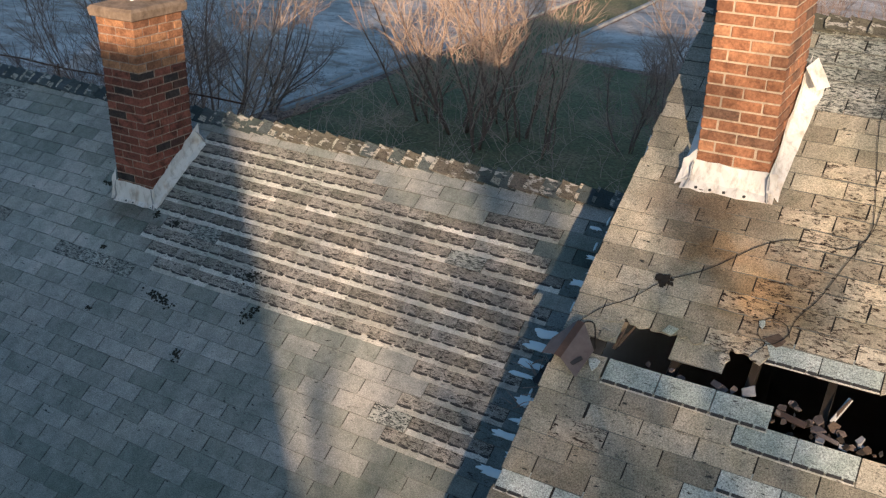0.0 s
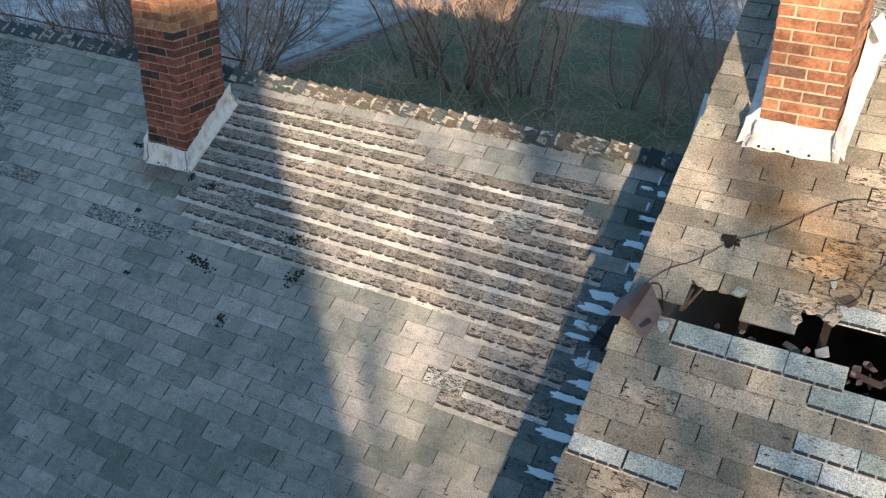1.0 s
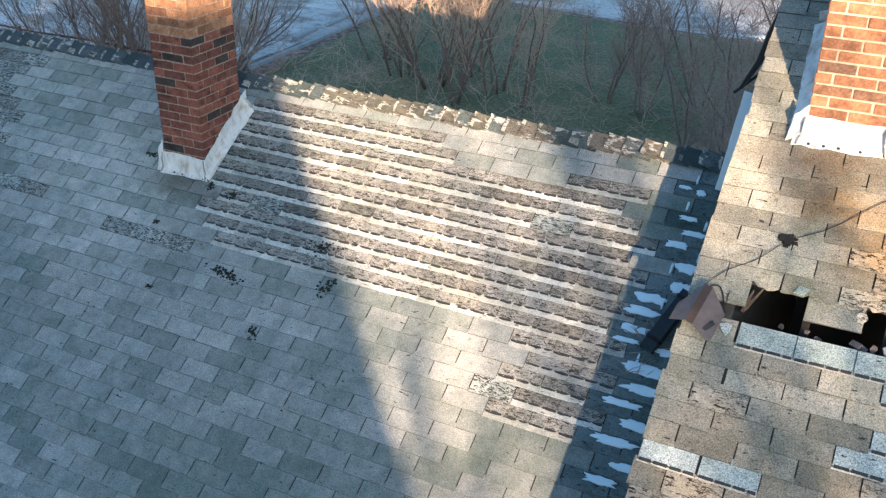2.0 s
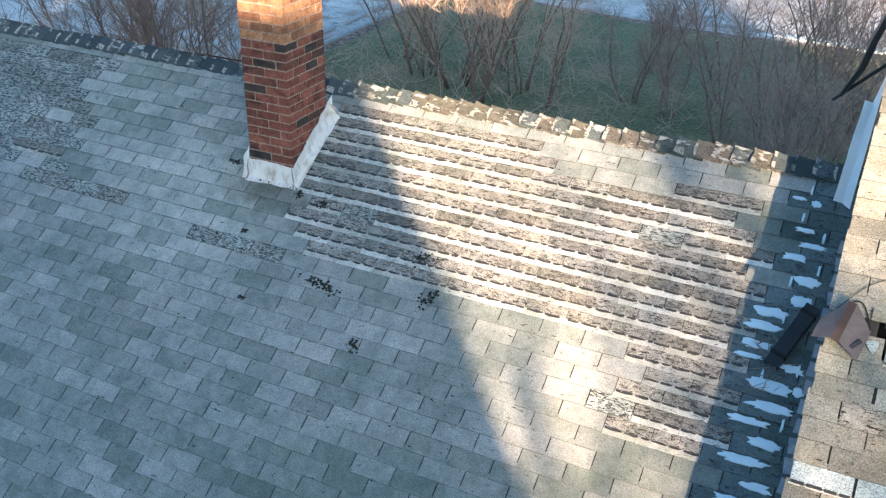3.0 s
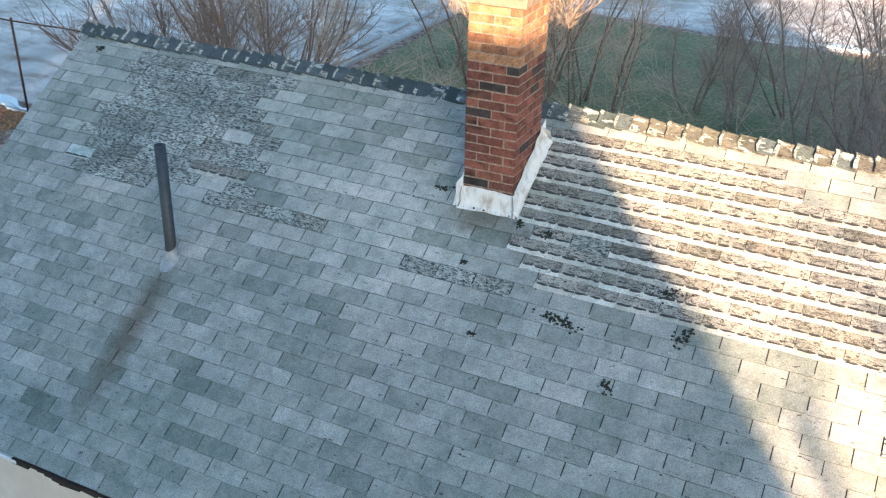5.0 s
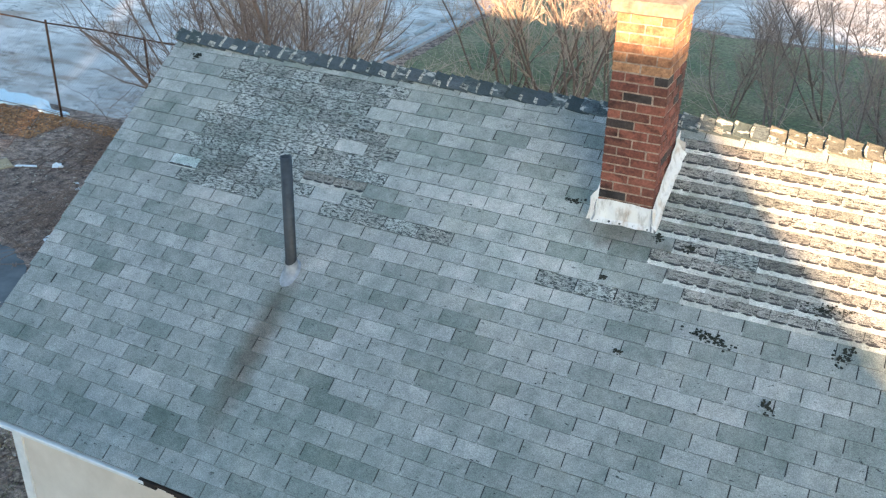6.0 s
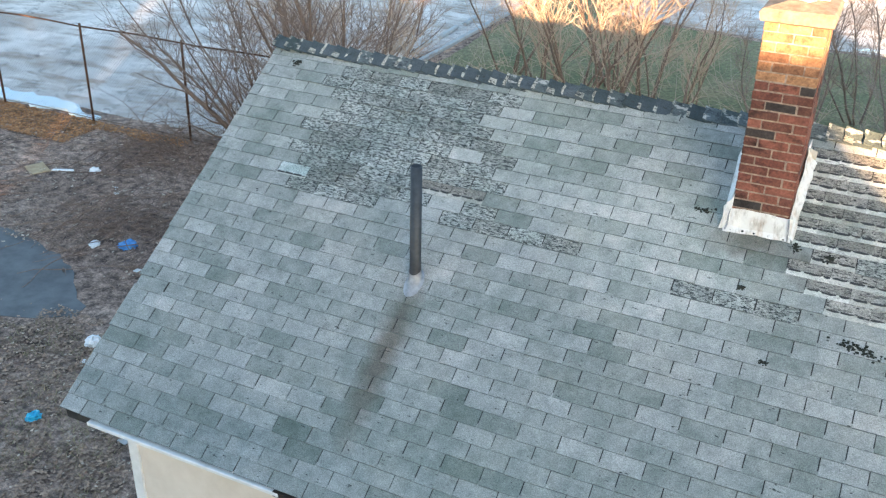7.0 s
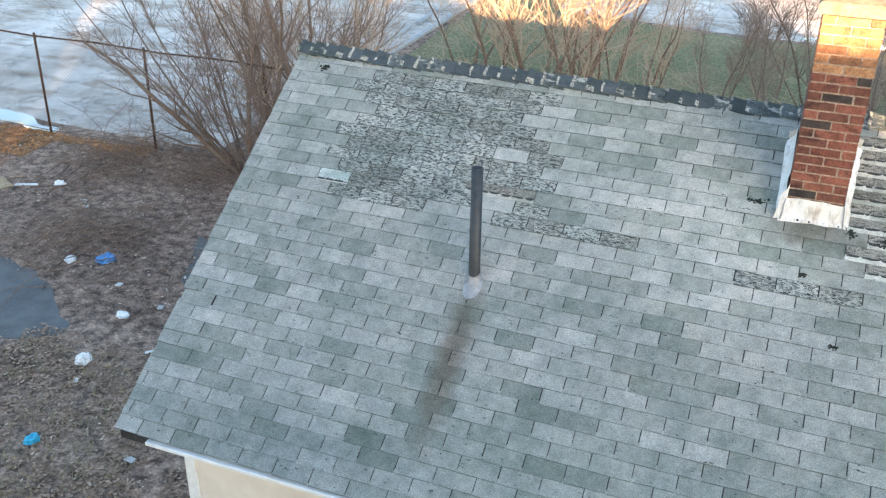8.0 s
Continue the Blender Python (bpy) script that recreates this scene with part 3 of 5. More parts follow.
FLAKED = [(-4.08, 1.11), (-2.23, 1.14), (-2.32, 0.72), (-2.11, 0.51), (-2.2, 0.24), (-1.31, 0.01), (-1.51, -0.08), (-3.13, -0.03), (-4.04, 0.02), (-4.07, 0.68)]


def tab_pieces(kind, rnd, wide=TAB):
    """One shingle tab in its own frame: a list of (material, vertices, faces)."""
    j = lambda a: rnd.uniform(-a, a)
    w = wide / 2 - 0.0031
    out = []

    def plate(mat, xa, xb, ya, yb, zl, zh, th, rag=0.0):
        out.append((mat, [(xa + j(rag), ya + j(rag), zl - th), (xb + j(rag), ya + j(rag), zl - th), (xb, yb, zh - th), (xa, yb, zh - th),
                          (xa + j(rag), ya + j(rag), zl), (xb + j(rag), ya + j(rag), zl), (xb, yb, zh), (xa, yb, zh)], BOX_F))

    def worn(mat, ya, yb, zl, zh, th, rag, front=6, side=1.0):
        """A sheet with a crumbled front edge and uneven sides, sloping from zl to zh."""
        ring = [(-w + 2 * w * i / (front - 1) + (j(rag) if 0 < i < front - 1 else side * abs(j(rag)) * (1 if i == 0 else -1)), ya + j(rag)) for i in range(front)]
        ring += [(w - side * abs(j(rag)), ya + (yb - ya) * 0.45), (w - abs(j(rag)) * 0.5, yb), (-w + abs(j(rag)) * 0.5, yb), (-w + side * abs(j(rag)), ya + (yb - ya) * 0.45)]
        z = lambda y: zl + (zh - zl) * (y - ya) / (yb - ya)
        k = len(ring)
        v = [(x, y, z(y) + (j(0.0012) if i < front else 0)) for i, (x, y) in enumerate(ring)]
        v += [(x, y, q - th) for x, y, q in v]
        f = [tuple(range(k))] + [(i, k + i, k + (i + 1) % k, (i + 1) % k) for i in range(k) if i != front + 1]
        out.append((mat, v, f))
    def crumb(mat, xa, xb, ya, yb, z):
        """A worn dab of tar: an uneven low ridge."""
        xs = [xa, xa + (xb - xa) * 0.3, xa + (xb - xa) * 0.65, xb]
        ring = [(x + j(0.003), ya + (0.004 if i in (0, 3) else 0) + j(0.0035)) for i, x in enumerate(xs)] + [(x + j(0.003), yb - (0.003 if i in (0, 3) else 0) + j(0.002)) for i, x in reversed(list(enumerate(xs)))]
        v = [(x, y, z + j(0.0008)) for x, y in ring] + [(x, y, z - 0.006) for x, y in ring]
        out.append((mat, v, [tuple(range(8))] + [(i, 8 + i, 8 + (i + 1) % 8, (i + 1) % 8) for i in range(8)]))
    lift = 0.0085 + j(0.0028)
    top = TAB_LEN + 0.03
    if kind in (0, 5, 6):
        ya = j(0.003)
        worn(kind, ya, top, lift, 0.001, 0.005, 0.0024, 6, 0.7)
        plate(9, -w + 0.002, w - 0.002, ya - 0.0025, ya + 0.005, lift - 0.0022, lift - 0.0022, 0.006, 0.0012)
    elif kind in (1, 7):
        ya = j(0.004)
        worn(kind, ya, top, lift + 0.001, 0.001, 0.005, 0.0042, 9)
        plate(9, -w, w, ya - 0.004, ya + 0.004, lift - 0.001, lift - 0.001, 0.007, 0.0016)
    elif kind == 2:
        worn(2, 0.044 + j(0.003), top, 0.0088, 0.001, 0.005, 0.0045, 9, -0.5)
        plate(3, -w - 0.003, w + 0.003, -0.002 + j(0.003), 0.050, 0.0062, 0.0030, 0.004, 0.003)
        x = -w + rnd.uniform(-0.002, 0.02)
        while x < w - 0.03:
            l = rnd.uniform(0.075, 0.12)
            crumb(4, x, min(x + l, w), 0.032 + j(0.003), 0.047, 0.0096)
            x += l + rnd.uniform(0.010, 0.022)
    elif kind == 8:
        plate(8, -w, w, 0.022, top, 0.0085, 0.001, 0.006, 0.002)
        plate(3, -w - 0.003, w + 0.003, 0.0, 0.010 + j(0.002), 0.0065, 0.0065, 0.005, 0.002)
        x = -w + 0.008
        while x < w - 0.03:
            l = rnd.uniform(0.06, 0.08)
            plate(4, x, min(x + l, w - 0.004), 0.008 + j(0.001), 0.025 + j(0.001), 0.0095, 0.0095, 0.007, 0.002)
            x += l + 0.012
    return out


def tab_mesh(kind, rnd, wide=TAB):
    b, mats, used = Bag(), [], []
    for mat, v, f in tab_pieces(kind, rnd, wide):
        if mat not in used:
            used.append(mat)
        b.add(v, f)
        mats += [used.index(mat)] * len(f)
    me = bpy.data.meshes.new("shingle")
    me.from_pydata(b.v, [], b.f)
    for mat in used:
        me.materials.append(M_TABS[mat])
    me.polygons.foreach_set("material_index", mats)
    me.update()
    return me


def torn(kind, rnd, low=True):
    """A tab whose lower (or upper) edge is broken off in a ragged line."""
    w = TAB / 2 - 0.004
    n = 11
    edge = [(-w + 2 * w * i / (n - 1) + rnd.uniform(-0.006, 0.006), rnd.uniform(-0.012, 0.045) * (1 if i % 3 else 0.4)) for i in range(n)]
    top = TAB_LEN + 0.025
    if low:
        ring = edge + [(w, top), (-w, top)]
    else:
        ring = [(-w, 0.0), (w, 0.0)] + [(-x, TAB_LEN - 0.035 + y) for x, y in edge]
    z = lambda y: 0.010 - 0.06 * y
    k = len(ring)
    v = [(x, y, z(y)) for x, y in ring] + [(x, y, z(y) - 0.007) for x, y in ring]
    f = [tuple(range(k)), tuple(reversed(range(k, 2 * k)))] + [(i, k + i, k + (i + 1) % k, (i + 1) % k) for i in range(k)]
    return mesh_of("shingle", v, f, M_TABS[kind])


rnd_tab = random.Random(11)
TAB_MESHES = {k: [tab_mesh(k, rnd_tab) for _ in range(8)] for k in (0, 1, 2, 5, 6, 7, 8)}


def main_kind(x, y, rnd):
    # the band under the taller house's shadow gets the darkened tabs
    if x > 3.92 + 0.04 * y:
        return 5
    if (abs(x + 4.0) < 0.16 and 0.1 < y < 0.2):
        return 8
    if inside(x, y, STRIPPED):
        return 2 if rnd.random() > 0.035 else 1
    if -2.72 < x < -2.05 and 0.19 < y < 0.28:
        return 2
    if inside(x, y, FLAKED):
        return 1 if rnd.random() > 0.08 else 0
    if -0.47 < x < 0.44 and -0.15 < y < -0.03:
        return 1
    return 0


def tall_kind(x, y, rnd):
    if (-0.53 < y < -0.40 and 4.6 < x < 5.46) or (-0.64 < y < -0.51 and 5.44 < x < 6.1) or (-0.21 < y < -0.09 and 5.44 < x < 5.95):
        return 8
    if (-1.0 < y < -0.9 and 5.2 < x < 5.9) or (-0.92 < y < -0.78 and 5.42 < x < 6.2) or (-1.25 < y < -1.1 and 4.45 < x < 4.9):
        return 8 if rnd.random() < 0.8 else 7
    if y > 1.28 and x > 5.1:
        return 1
    if x > 5.3 + 0.25 * (y - 0.3) and -0.12 < y < 0.95:
        return 7
    if y < 0.1 and x > 5.12 and y > -0.15:
        return 7
    return 7 if rnd.random() < 0.03 else 6


def gone(x, y, n):
    """Tabs that have fallen into the hole."""
    if n in (-4, -3) and x > 4.60:
        return not (n == -3 and 4.97 < x < 5.24)
    return n == -5 and x > 5.55


def lay(roof, x0, x1, y0, y1, rows, joint, lift, kinds, near, seed, skip=None):
    rnd = random.Random(seed)
    bags = {}
    for n in rows:
        for k in range(-40, 60):
            y_mid = (n + 0.5) / 9.2385
            xc = joint(n, y_mid) + TAB * (k + 0.5)
            lo, hi = max(xc - TAB / 2, x0 + rnd.uniform(-0.006, 0.006)), min(xc + TAB / 2, x1 + rnd.uniform(-0.006, 0.006))
            if hi - lo < 0.04:
                continue
            if 0 < lo - x0 < 0.05:
                lo = x0 + rnd.uniform(-0.006, 0.006)
            if 0 < x1 - hi < 0.05:
                hi = x1 + rnd.uniform(-0.006, 0.006)
            xm, wide = (lo + hi) / 2, hi - lo
            yb = rows[n](xm)
            if yb < y0 - 0.06 or yb > y1 - 0.10 or (skip and skip(xm, yb + ROW / 2, n)):
                continue
            kind = kinds(xm, yb + ROW / 2, rnd)
            m = on_roof(xm, yb, rnd.uniform(-0.0008, 0.0012), lift) @ pose(0, 0, 0, rnd.uniform(-0.25, 0.25), rnd.uniform(-0.15, 0.15), rnd.uniform(-0.45, 0.45))
            whole = abs(wide - TAB) < 0.02
            if skip and n in (-4, -3, -2) and xm > 4.62 and kind != 8 and not (n == -3 and xm < 5.24):
                piece("shingle", torn(kind, rnd), roof, m)
                continue
            if whole and near(xm, yb):
                piece("shingle", rnd.choice(TAB_MESHES[kind]), roof, m)
            else:
                for mat, v, f in tab_pieces(kind, rnd, wide):
                    bags.setdefault(mat, Bag()).add([tuple(m @ Vector(p)) for p in v], f)
    b, mats, used = Bag(), [], sorted(bags)
    for mat in used:
        b.add(bags[mat].v, bags[mat].f)
        mats += [used.index(mat)] * len(bags[mat].f)
    me = bpy.data.meshes.new("shingle_field")
    me.from_pydata(b.v, [], b.f)
    for mat in used:
        me.materials.append(M_TABS[mat])
    me.polygons.foreach_set("material_index", mats)
    me.update()
    ob = piece("shingle_field", me, roof, None, "overlapping courses of weathered shingles")
    ob["kind"] = "stuff"


main_rows = {n: (lambda x, n=n: (n + 0.571 - 0.05 * x) / 9.2385) for n in range(-21, 13)}
tall_rows = {n: (lambda x, n=n: (n + 0.226) / 9.2385) for n in range(-31, 19)}
lay(main_roof, X_W, X_E, Y_EAVE, Y_RIDGE, main_rows, lambda n, y: (-0.009 if n % 2 else 0.1435) - 0.04 * (y + 0.27), 0.0, main_kind, lambda x, y: -1.17 < y < -0.11, 21)
lay(tall_roof, XT_W, XT_E, -3.2, YT_RIDGE, tall_rows, lambda n, y: 0.083 if n % 2 else 0.236, LIFT, tall_kind, lambda x, y: x < 6.6 and -1.7 < y < 1.9, 22, gone)


def cap_piece(seed, mat):
    """A bent ridge-cap shingle: its length runs along the ridge, its wings fall to both sides, its front edge curls up and is bared."""
    rnd = random.Random(seed)
    l, w, t = 0.215, 0.118, 0.009
    prof = [(-w, -w * SLOPE), (-w * 0.6, -w * SLOPE * 0.62), (-w * 0.25, -w * SLOPE * 0.30), (0, 0.0), (w * 0.35, -w * SLOPE * 0.42), (w, -w * SLOPE)]
    n = len(prof)
    stations = ((-l / 2, 0.036), (-l / 2 + 0.022, 0.028), (-l / 2 + 0.07, 0.019), (l / 2, 0.003))
    v, f, mats = [], [], []
    for s2, (x, up) in enumerate(stations):
        for y, z in prof:
            v.append((x + rnd.uniform(-0.007, 0.007), y + rnd.uniform(-0.005, 0.005), z + up + rnd.uniform(-0.003, 0.003)))
    k = len(v)
    v += [(x, y, z - t) for x, y, z in v]
    for s2 in range(3):
        for i in range(n - 1):
            q = s2 * n + i
            f.append((q, q + n, q + n + 1, q + 1))
            mats.append(1 if s2 == 0 and rnd.random() < 0.62 or s2 == 1 and rnd.random() < 0.10 else 0)
    for i in range(n - 1):
        f.append((i, i + 1, k + i + 1, k + i))
        mats.append(1)
    for s2 in range(3):
        for i in (0, n - 1):
            q = s2 * n + i
            f.append((q, k + q, k + q + n, q + n) if i == 0 else (q, q + n, k + q + n, k + q))
            mats.append(0)
    me = mesh_of("ridge_cap", v, f, mat)
    me.materials.append(M_CRUST)
    me.polygons.foreach_set("material_index", mats)
    return me


CAPS = [[cap_piece(s, m) for s in range(6)] for m in (M_CAP_SHADED, M_CAP_SUNLIT, M_CAP_WORN)]


def ridge(roof, x0, x1, y, lift, light, seed):
    rnd = random.Random(seed)
    x = x0
    while x < x1:
        q = light(x, rnd)
        m = Matrix.Translation((x + 0.09, y + rnd.uniform(-0.006, 0.006), Z0 + lift + SLOPE * y + 0.006 + 0.022 * ((x - x0) / (x1 - x0) * 2 - 1) ** 2 + 0.006 * math.sin(2.1 * x))) @ pose(0, 0, 0, rnd.uniform(-4, 4), rnd.uniform(-2, 2), rnd.uniform(-3, 3))
        piece("ridge_cap", rnd.choice(CAPS[q]), roof, m)
        x += 0.137


# cap colours follow sun and shade along the ridge
ridge(main_roof, X_W, X_E - 0.05, Y_RIDGE, 0.0, lambda x, r: (0 if r.random() < 0.5 else 2) if x < 0.3 or x > 3.75 else (1 if r.random() < 0.65 else 2), 31)
ridge(tall_roof, XT_W, XT_E - 0.1, YT_RIDGE, LIFT, lambda x, r: 1 if x > 5.0 else 0, 32)

# ---- chimneys ----
BRICKS = {}


def brick_mesh(l, d, h, mat):
    key = (round(l, 3), round(d, 3), mat.name)
    if key not in BRICKS:
        bm = bevel_box(-l / 2, l / 2, -d / 2, d / 2, 0, h, 0.004)
        rnd = random.Random(len(BRICKS))
        for v in bm.verts:
            v.co += Vector((rnd.uniform(-0.0015, 0.0015), rnd.uniform(-0.0015, 0.0015), rnd.uniform(-0.0015, 0.0015)))
        me = bpy.data.meshes.new("brick")
        bm.to_mesh(me)
        bm.free()
        me.materials.append(mat)
        BRICKS[key] = me
    return BRICKS[key]


def chimney(label, x0, x1, y0, y1, z_top, lift, apron, side, seed, brick, mortar, pitch=0.0705, top_brick=None, top_courses=0):
    ob = thing("chimney", label, "chimney", (0, 0, 0), "roof chimneys")
    rnd = random.Random(seed)
    slope = lambda y: Z0 + lift + SLOPE * y
    zb = slope(y0) - 0.05
    part("core", bevel_box(x0 + 0.007, x1 - 0.007, y0 + 0.007, y1 - 0.007, zb - 0.1, z_top - 0.012, 0), mortar, ob, "recessed mortar joints")
    d, h, g2 = 0.094, pitch - 0.011, 0.011
    n = int((z_top - zb) / pitch)
    for c in range(n):
        z = z_top - (c + 1) * pitch
        runs = []
        if c % 2:
            runs += [("x", x0, x1, y0 + d / 2), ("x", x0, x1, y1 - d / 2), ("y", y0 + d + g2, y1 - d - g2, x0 + d / 2), ("y", y0 + d + g2, y1 - d - g2, x1 - d / 2)]
        else:
            runs += [("y", y0, y1, x0 + d / 2), ("y", y0, y1, x1 - d / 2), ("x", x0 + d + g2, x1 - d - g2, y0 + d / 2), ("x", x0 + d + g2, x1 - d - g2, y1 - d / 2)]
        for ax, a, b2, fix in runs:
            k = max(1, round((b2 - a + g2) / 0.214))
            l = (b2 - a + g2) / k - g2
            for i in range(k):
                mid = a + (l + g2) * i + l / 2
                yy = mid if ax == "y" else fix
                if z + h < slope(yy) - 0.03:
                    continue
                off = rnd.uniform(-0.006, 0.006) if rnd.random() < 0.25 else rnd.uniform(-0.003, 0.003)
                p = (mid, fix + off, z) if ax == "x" else (fix + off, mid, z)
                piece("brick", brick_mesh(l, d, h, top_brick if c < top_courses else brick), ob, pose(*p, 0, rnd.uniform(-0.4, 0.4), (0 if ax == "x" else 90) + rnd.uniform(-0.5, 0.5)))
    # flashing: an apron in front, a sheet up each side, a fold behind
    out, up = apron

    def sheet(grid, name, lab, thick=0.004):
        b = Bag()
        nu, nv = len(grid), len(grid[0])
        wob = {(p[0], p[2]): (rnd.uniform(-0.008, 0.008), rnd.uniform(-0.006, 0.006), rnd.uniform(-0.009, 0.009)) for row in grid for p in row}
        for s in (0, 1):
            for row in grid:
                for p in row:
                    b.v.append((p[0] + wob[(p[0], p[2])][0], p[1] + wob[(p[0], p[2])][1], p[2] + wob[(p[0], p[2])][2] - s * thick))
        o = nu * nv
        for i in range(nu - 1):
            for j in range(nv - 1):
                q = i * nv + j
                b.f += [(q, q + nv, q + nv + 1, q + 1), (o + q, o + q + 1, o + q + nv + 1, o + q + nv)]
        rim = [i * nv for i in range(nu)] + [(nu - 1) * nv + j for j in range(1, nv)] + [i * nv + nv - 1 for i in range(nu - 2, -1, -1)] + [j for j in range(nv - 2, 0, -1)]
        for a, c in zip(rim, rim[1:] + rim[:1]):
            b.f.append((a, c, o + c, o + a))
        return piece(name, b.mesh(name, M_FLASH), ob, None, lab)
    w = side[0]
    N1 = 9
    xs = [x0 - w * 0.55 + (x1 - x0 + w * 1.1) * i / (N1 - 1) for i in range(N1)]
    prof = [(y0 - 0.012, slope(y0) + up), (y0 - 0.016, slope(y0) + up * 0.6), (y0 - out * 0.55, slope(y0 - out * 0.55) + up * 0.22), (y0 - out, slope(y0 - out) + 0.012)]
    sheet([[(x, y, z) for y, z in prof] for x in xs], "apron_flashing", "white-painted sheet-metal apron")
    for sgn, xf in ((-1, x0), (1, x1)):
        grid = []
        for i in range(12):
            t = i / 11
            y = y0 - out * 0.7 + (y1 + side[3] - y0 + out * 0.7) * t
            hgt = side[1] + (side[2] - side[1]) * t
            grid.append([(xf + sgn * 0.010, y, slope(y) + hgt), (xf + sgn * 0.013, y, slope(y) + hgt * 0.5), (xf + sgn * w * (0.45 + 0.15 * t), y, slope(y) + 0.045), (xf + sgn * w * (0.8 + 0.35 * t), y, slope(y) + 0.014)])
        sheet(grid, "side_flashing", "white-painted sheet-metal side flashing, rust-stained")
    for sgn, xf in ((-1, x0),):
        grid = []
        for i in range(4):
            t = i / 3
            x = xf + sgn * (w * 0.75 * (1 - t)) - sgn * 0.012 * t
            yb = y0 - out * (0.85 - 0.55 * t)
            grid.append([(x, y0 - 0.020, slope(y0) + up * (1.0 + 0.75 * t)), (x + sgn * 0.004, y0 - 0.024, slope(y0) + up * 0.55), (x + sgn * 0.010, yb, slope(yb) + 0.016)])
        sheet(grid, "corner_flashing", "folded white-painted corner of the flashing")
    y = y1 + side[3]
    sheet([[(x0 - w + (x1 - x0 + 2 * w) * i / 6, y1 + 0.012, slope(y) + 0.12 + 0.06 * math.sin(math.pi * i / 6)), (x0 - w + (x1 - x0 + 2 * w) * i / 6, y + 0.03, slope(y + 0.03) + 0.016)] for i in range(7)], "back_flashing", "white-painted sheet-metal fold")
    for sgn, xf in ((-1, x0), (1, x1)):
        b = Bag()
        b.tube([(xf + sgn * w * 0.30, y0 - out - 0.004, slope(y0 - out) + 0.020), (xf + sgn * (w * 0.18 + rnd.uniform(-0.005, 0.005)), y0 - out * 0.6, slope(y0 - out * 0.6) + up * 0.22 + 0.010), (xf + sgn * 0.012, y0 - 0.030, slope(y0) + up * 0.62), (xf + sgn * 0.004, y0 - 0.022, slope(y0) + up * 0.98)], [0.006, 0.008, 0.006, 0.004], 5)
        piece("sealant_seam", b.mesh("sealant_seam", M_LEAD, True), ob, None, "grey sealant smeared along the flashing's corner")
    for k in range(5):
        bm = bmesh.new()
        bmesh.ops.create_icosphere(bm, subdivisions=1, radius=0.012)
        for v in bm.verts:
            v.co.z *= 0.5
        xx = x0 - w * 0.4 + (x1 - x0 + w * 0.9) * (k + rnd.uniform(0.1, 0.8)) / 5
        part("tar_dab", bm, M_TAR, ob, m=on_roof(xx, y0 - out + 0.02, 0.016, lift))
    return ob


# the six top courses take the paler brick to show the sun on them
left_chimney = chimney("red brick chimney with a mortar crown and white flashing", -0.205, 0.212, 0.42, 0.955, Z0 + 1.86, 0.0, (0.045, 0.16), (0.070, 0.16, 0.20, 0.05), 41, M_BRICK, M_MORTAR_DARK, top_brick=M_BRICK_SUNLIT, top_courses=6)
zc = Z0 + 1.86
bm = bmesh.new()
for (dx, z) in ((0.0, -0.014), (0.035, 0.0), (0.040, 0.06), (0.020, 0.085), (-0.12, 0.12)):
    ring = []
    rr = random.Random(int(z * 1000))
    pts = [(-0.205 - dx, 0.42 - dx), (0.0, 0.42 - dx), (0.212 + dx, 0.42 - dx), (0.212 + dx, 0.69), (0.212 + dx, 0.955 + dx), (0.0, 0.955 + dx), (-0.205 - dx, 0.955 + dx), (-0.205 - dx, 0.69)]
    for p in pts:
        ring.append(bm.verts.new((p[0] + rr.uniform(-0.006, 0.006), p[1] + rr.uniform(-0.006, 0.006), zc + z + rr.uniform(-0.004, 0.004))))
bm.verts.ensure_lookup_table()
for k in range(4):
    for i in range(8):
        bm.faces.new([bm.verts[k * 8 + i], bm.verts[k * 8 + (i + 1) % 8], bm.verts[k * 8 + 8 + (i + 1) % 8], bm.verts[k * 8 + 8 + i]])
bm.faces.new([bm.verts[32 + i] for i in range(8)])
bm.faces.new([bm.verts[7 - i] for i in range(8)])
part("crown", bm, M_CROWN, left_chimney, "weathered tan mortar crown")
b = Bag()
for k in range(20):
    w = 2 * math.pi * k / 20
    for r, z in ((0.070, 0.08), (0.070, 0.42), (0.064, 0.42), (0.064, 0.10)):
        b.v.append((0.02 + r * math.cos(w), 0.63 + r * math.sin(w), zc + z))
for k in range(20):
    n2 = (k + 1) % 20
    for s in range(3):
        b.f.append((k * 4 + s, n2 * 4 + s, n2 * 4 + s + 1, k * 4 + s + 1))
b.f.append(tuple(k * 4 + 3 for k in range(20)))
piece("flue", b.mesh("flue", M_STEEL, True), left_chimney, None, "bright galvanised flue pipe")
part("cover_plate", bevel_box(0.02, 0.17, 0.66, 0.82, zc + 0.121, zc + 0.137, 0.003), M_TRIM, left_chimney, "white sheet-metal plate", )
right_chimney = chimney("tall orange-red brick chimney with rust-stained white flashing", 4.70, 5.145, 0.75, 1.385, Z0 + 3.3, LIFT, (0.095, 0.11), (0.105, 0.13, 0.22, 0.08), 42, M_BRICK_ORANGE, M_MORTAR)
fl = Bag()
zf2 = Z0 + LIFT + SLOPE * 1.40 + 0.16
for dz in (0.0, -0.004):
    fl.v += [(5.16, 1.30, zf2 + 0.05 + dz), (5.25, 1.26, zf2 - 0.07 + dz), (5.31, 1.36, zf2 - 0.06 + dz), (5.20, 1.44, zf2 + 0.09 + dz)]
fl.f = [(0, 1, 2, 3), (7, 6, 5, 4), (0, 4, 5, 1), (1, 5, 6, 2), (2, 6, 7, 3), (3, 7, 4, 0)]
piece("loose_flap", fl.mesh("loose_flap", M_FLASH), right_chimney, None, "bent-up loose end of the flashing")
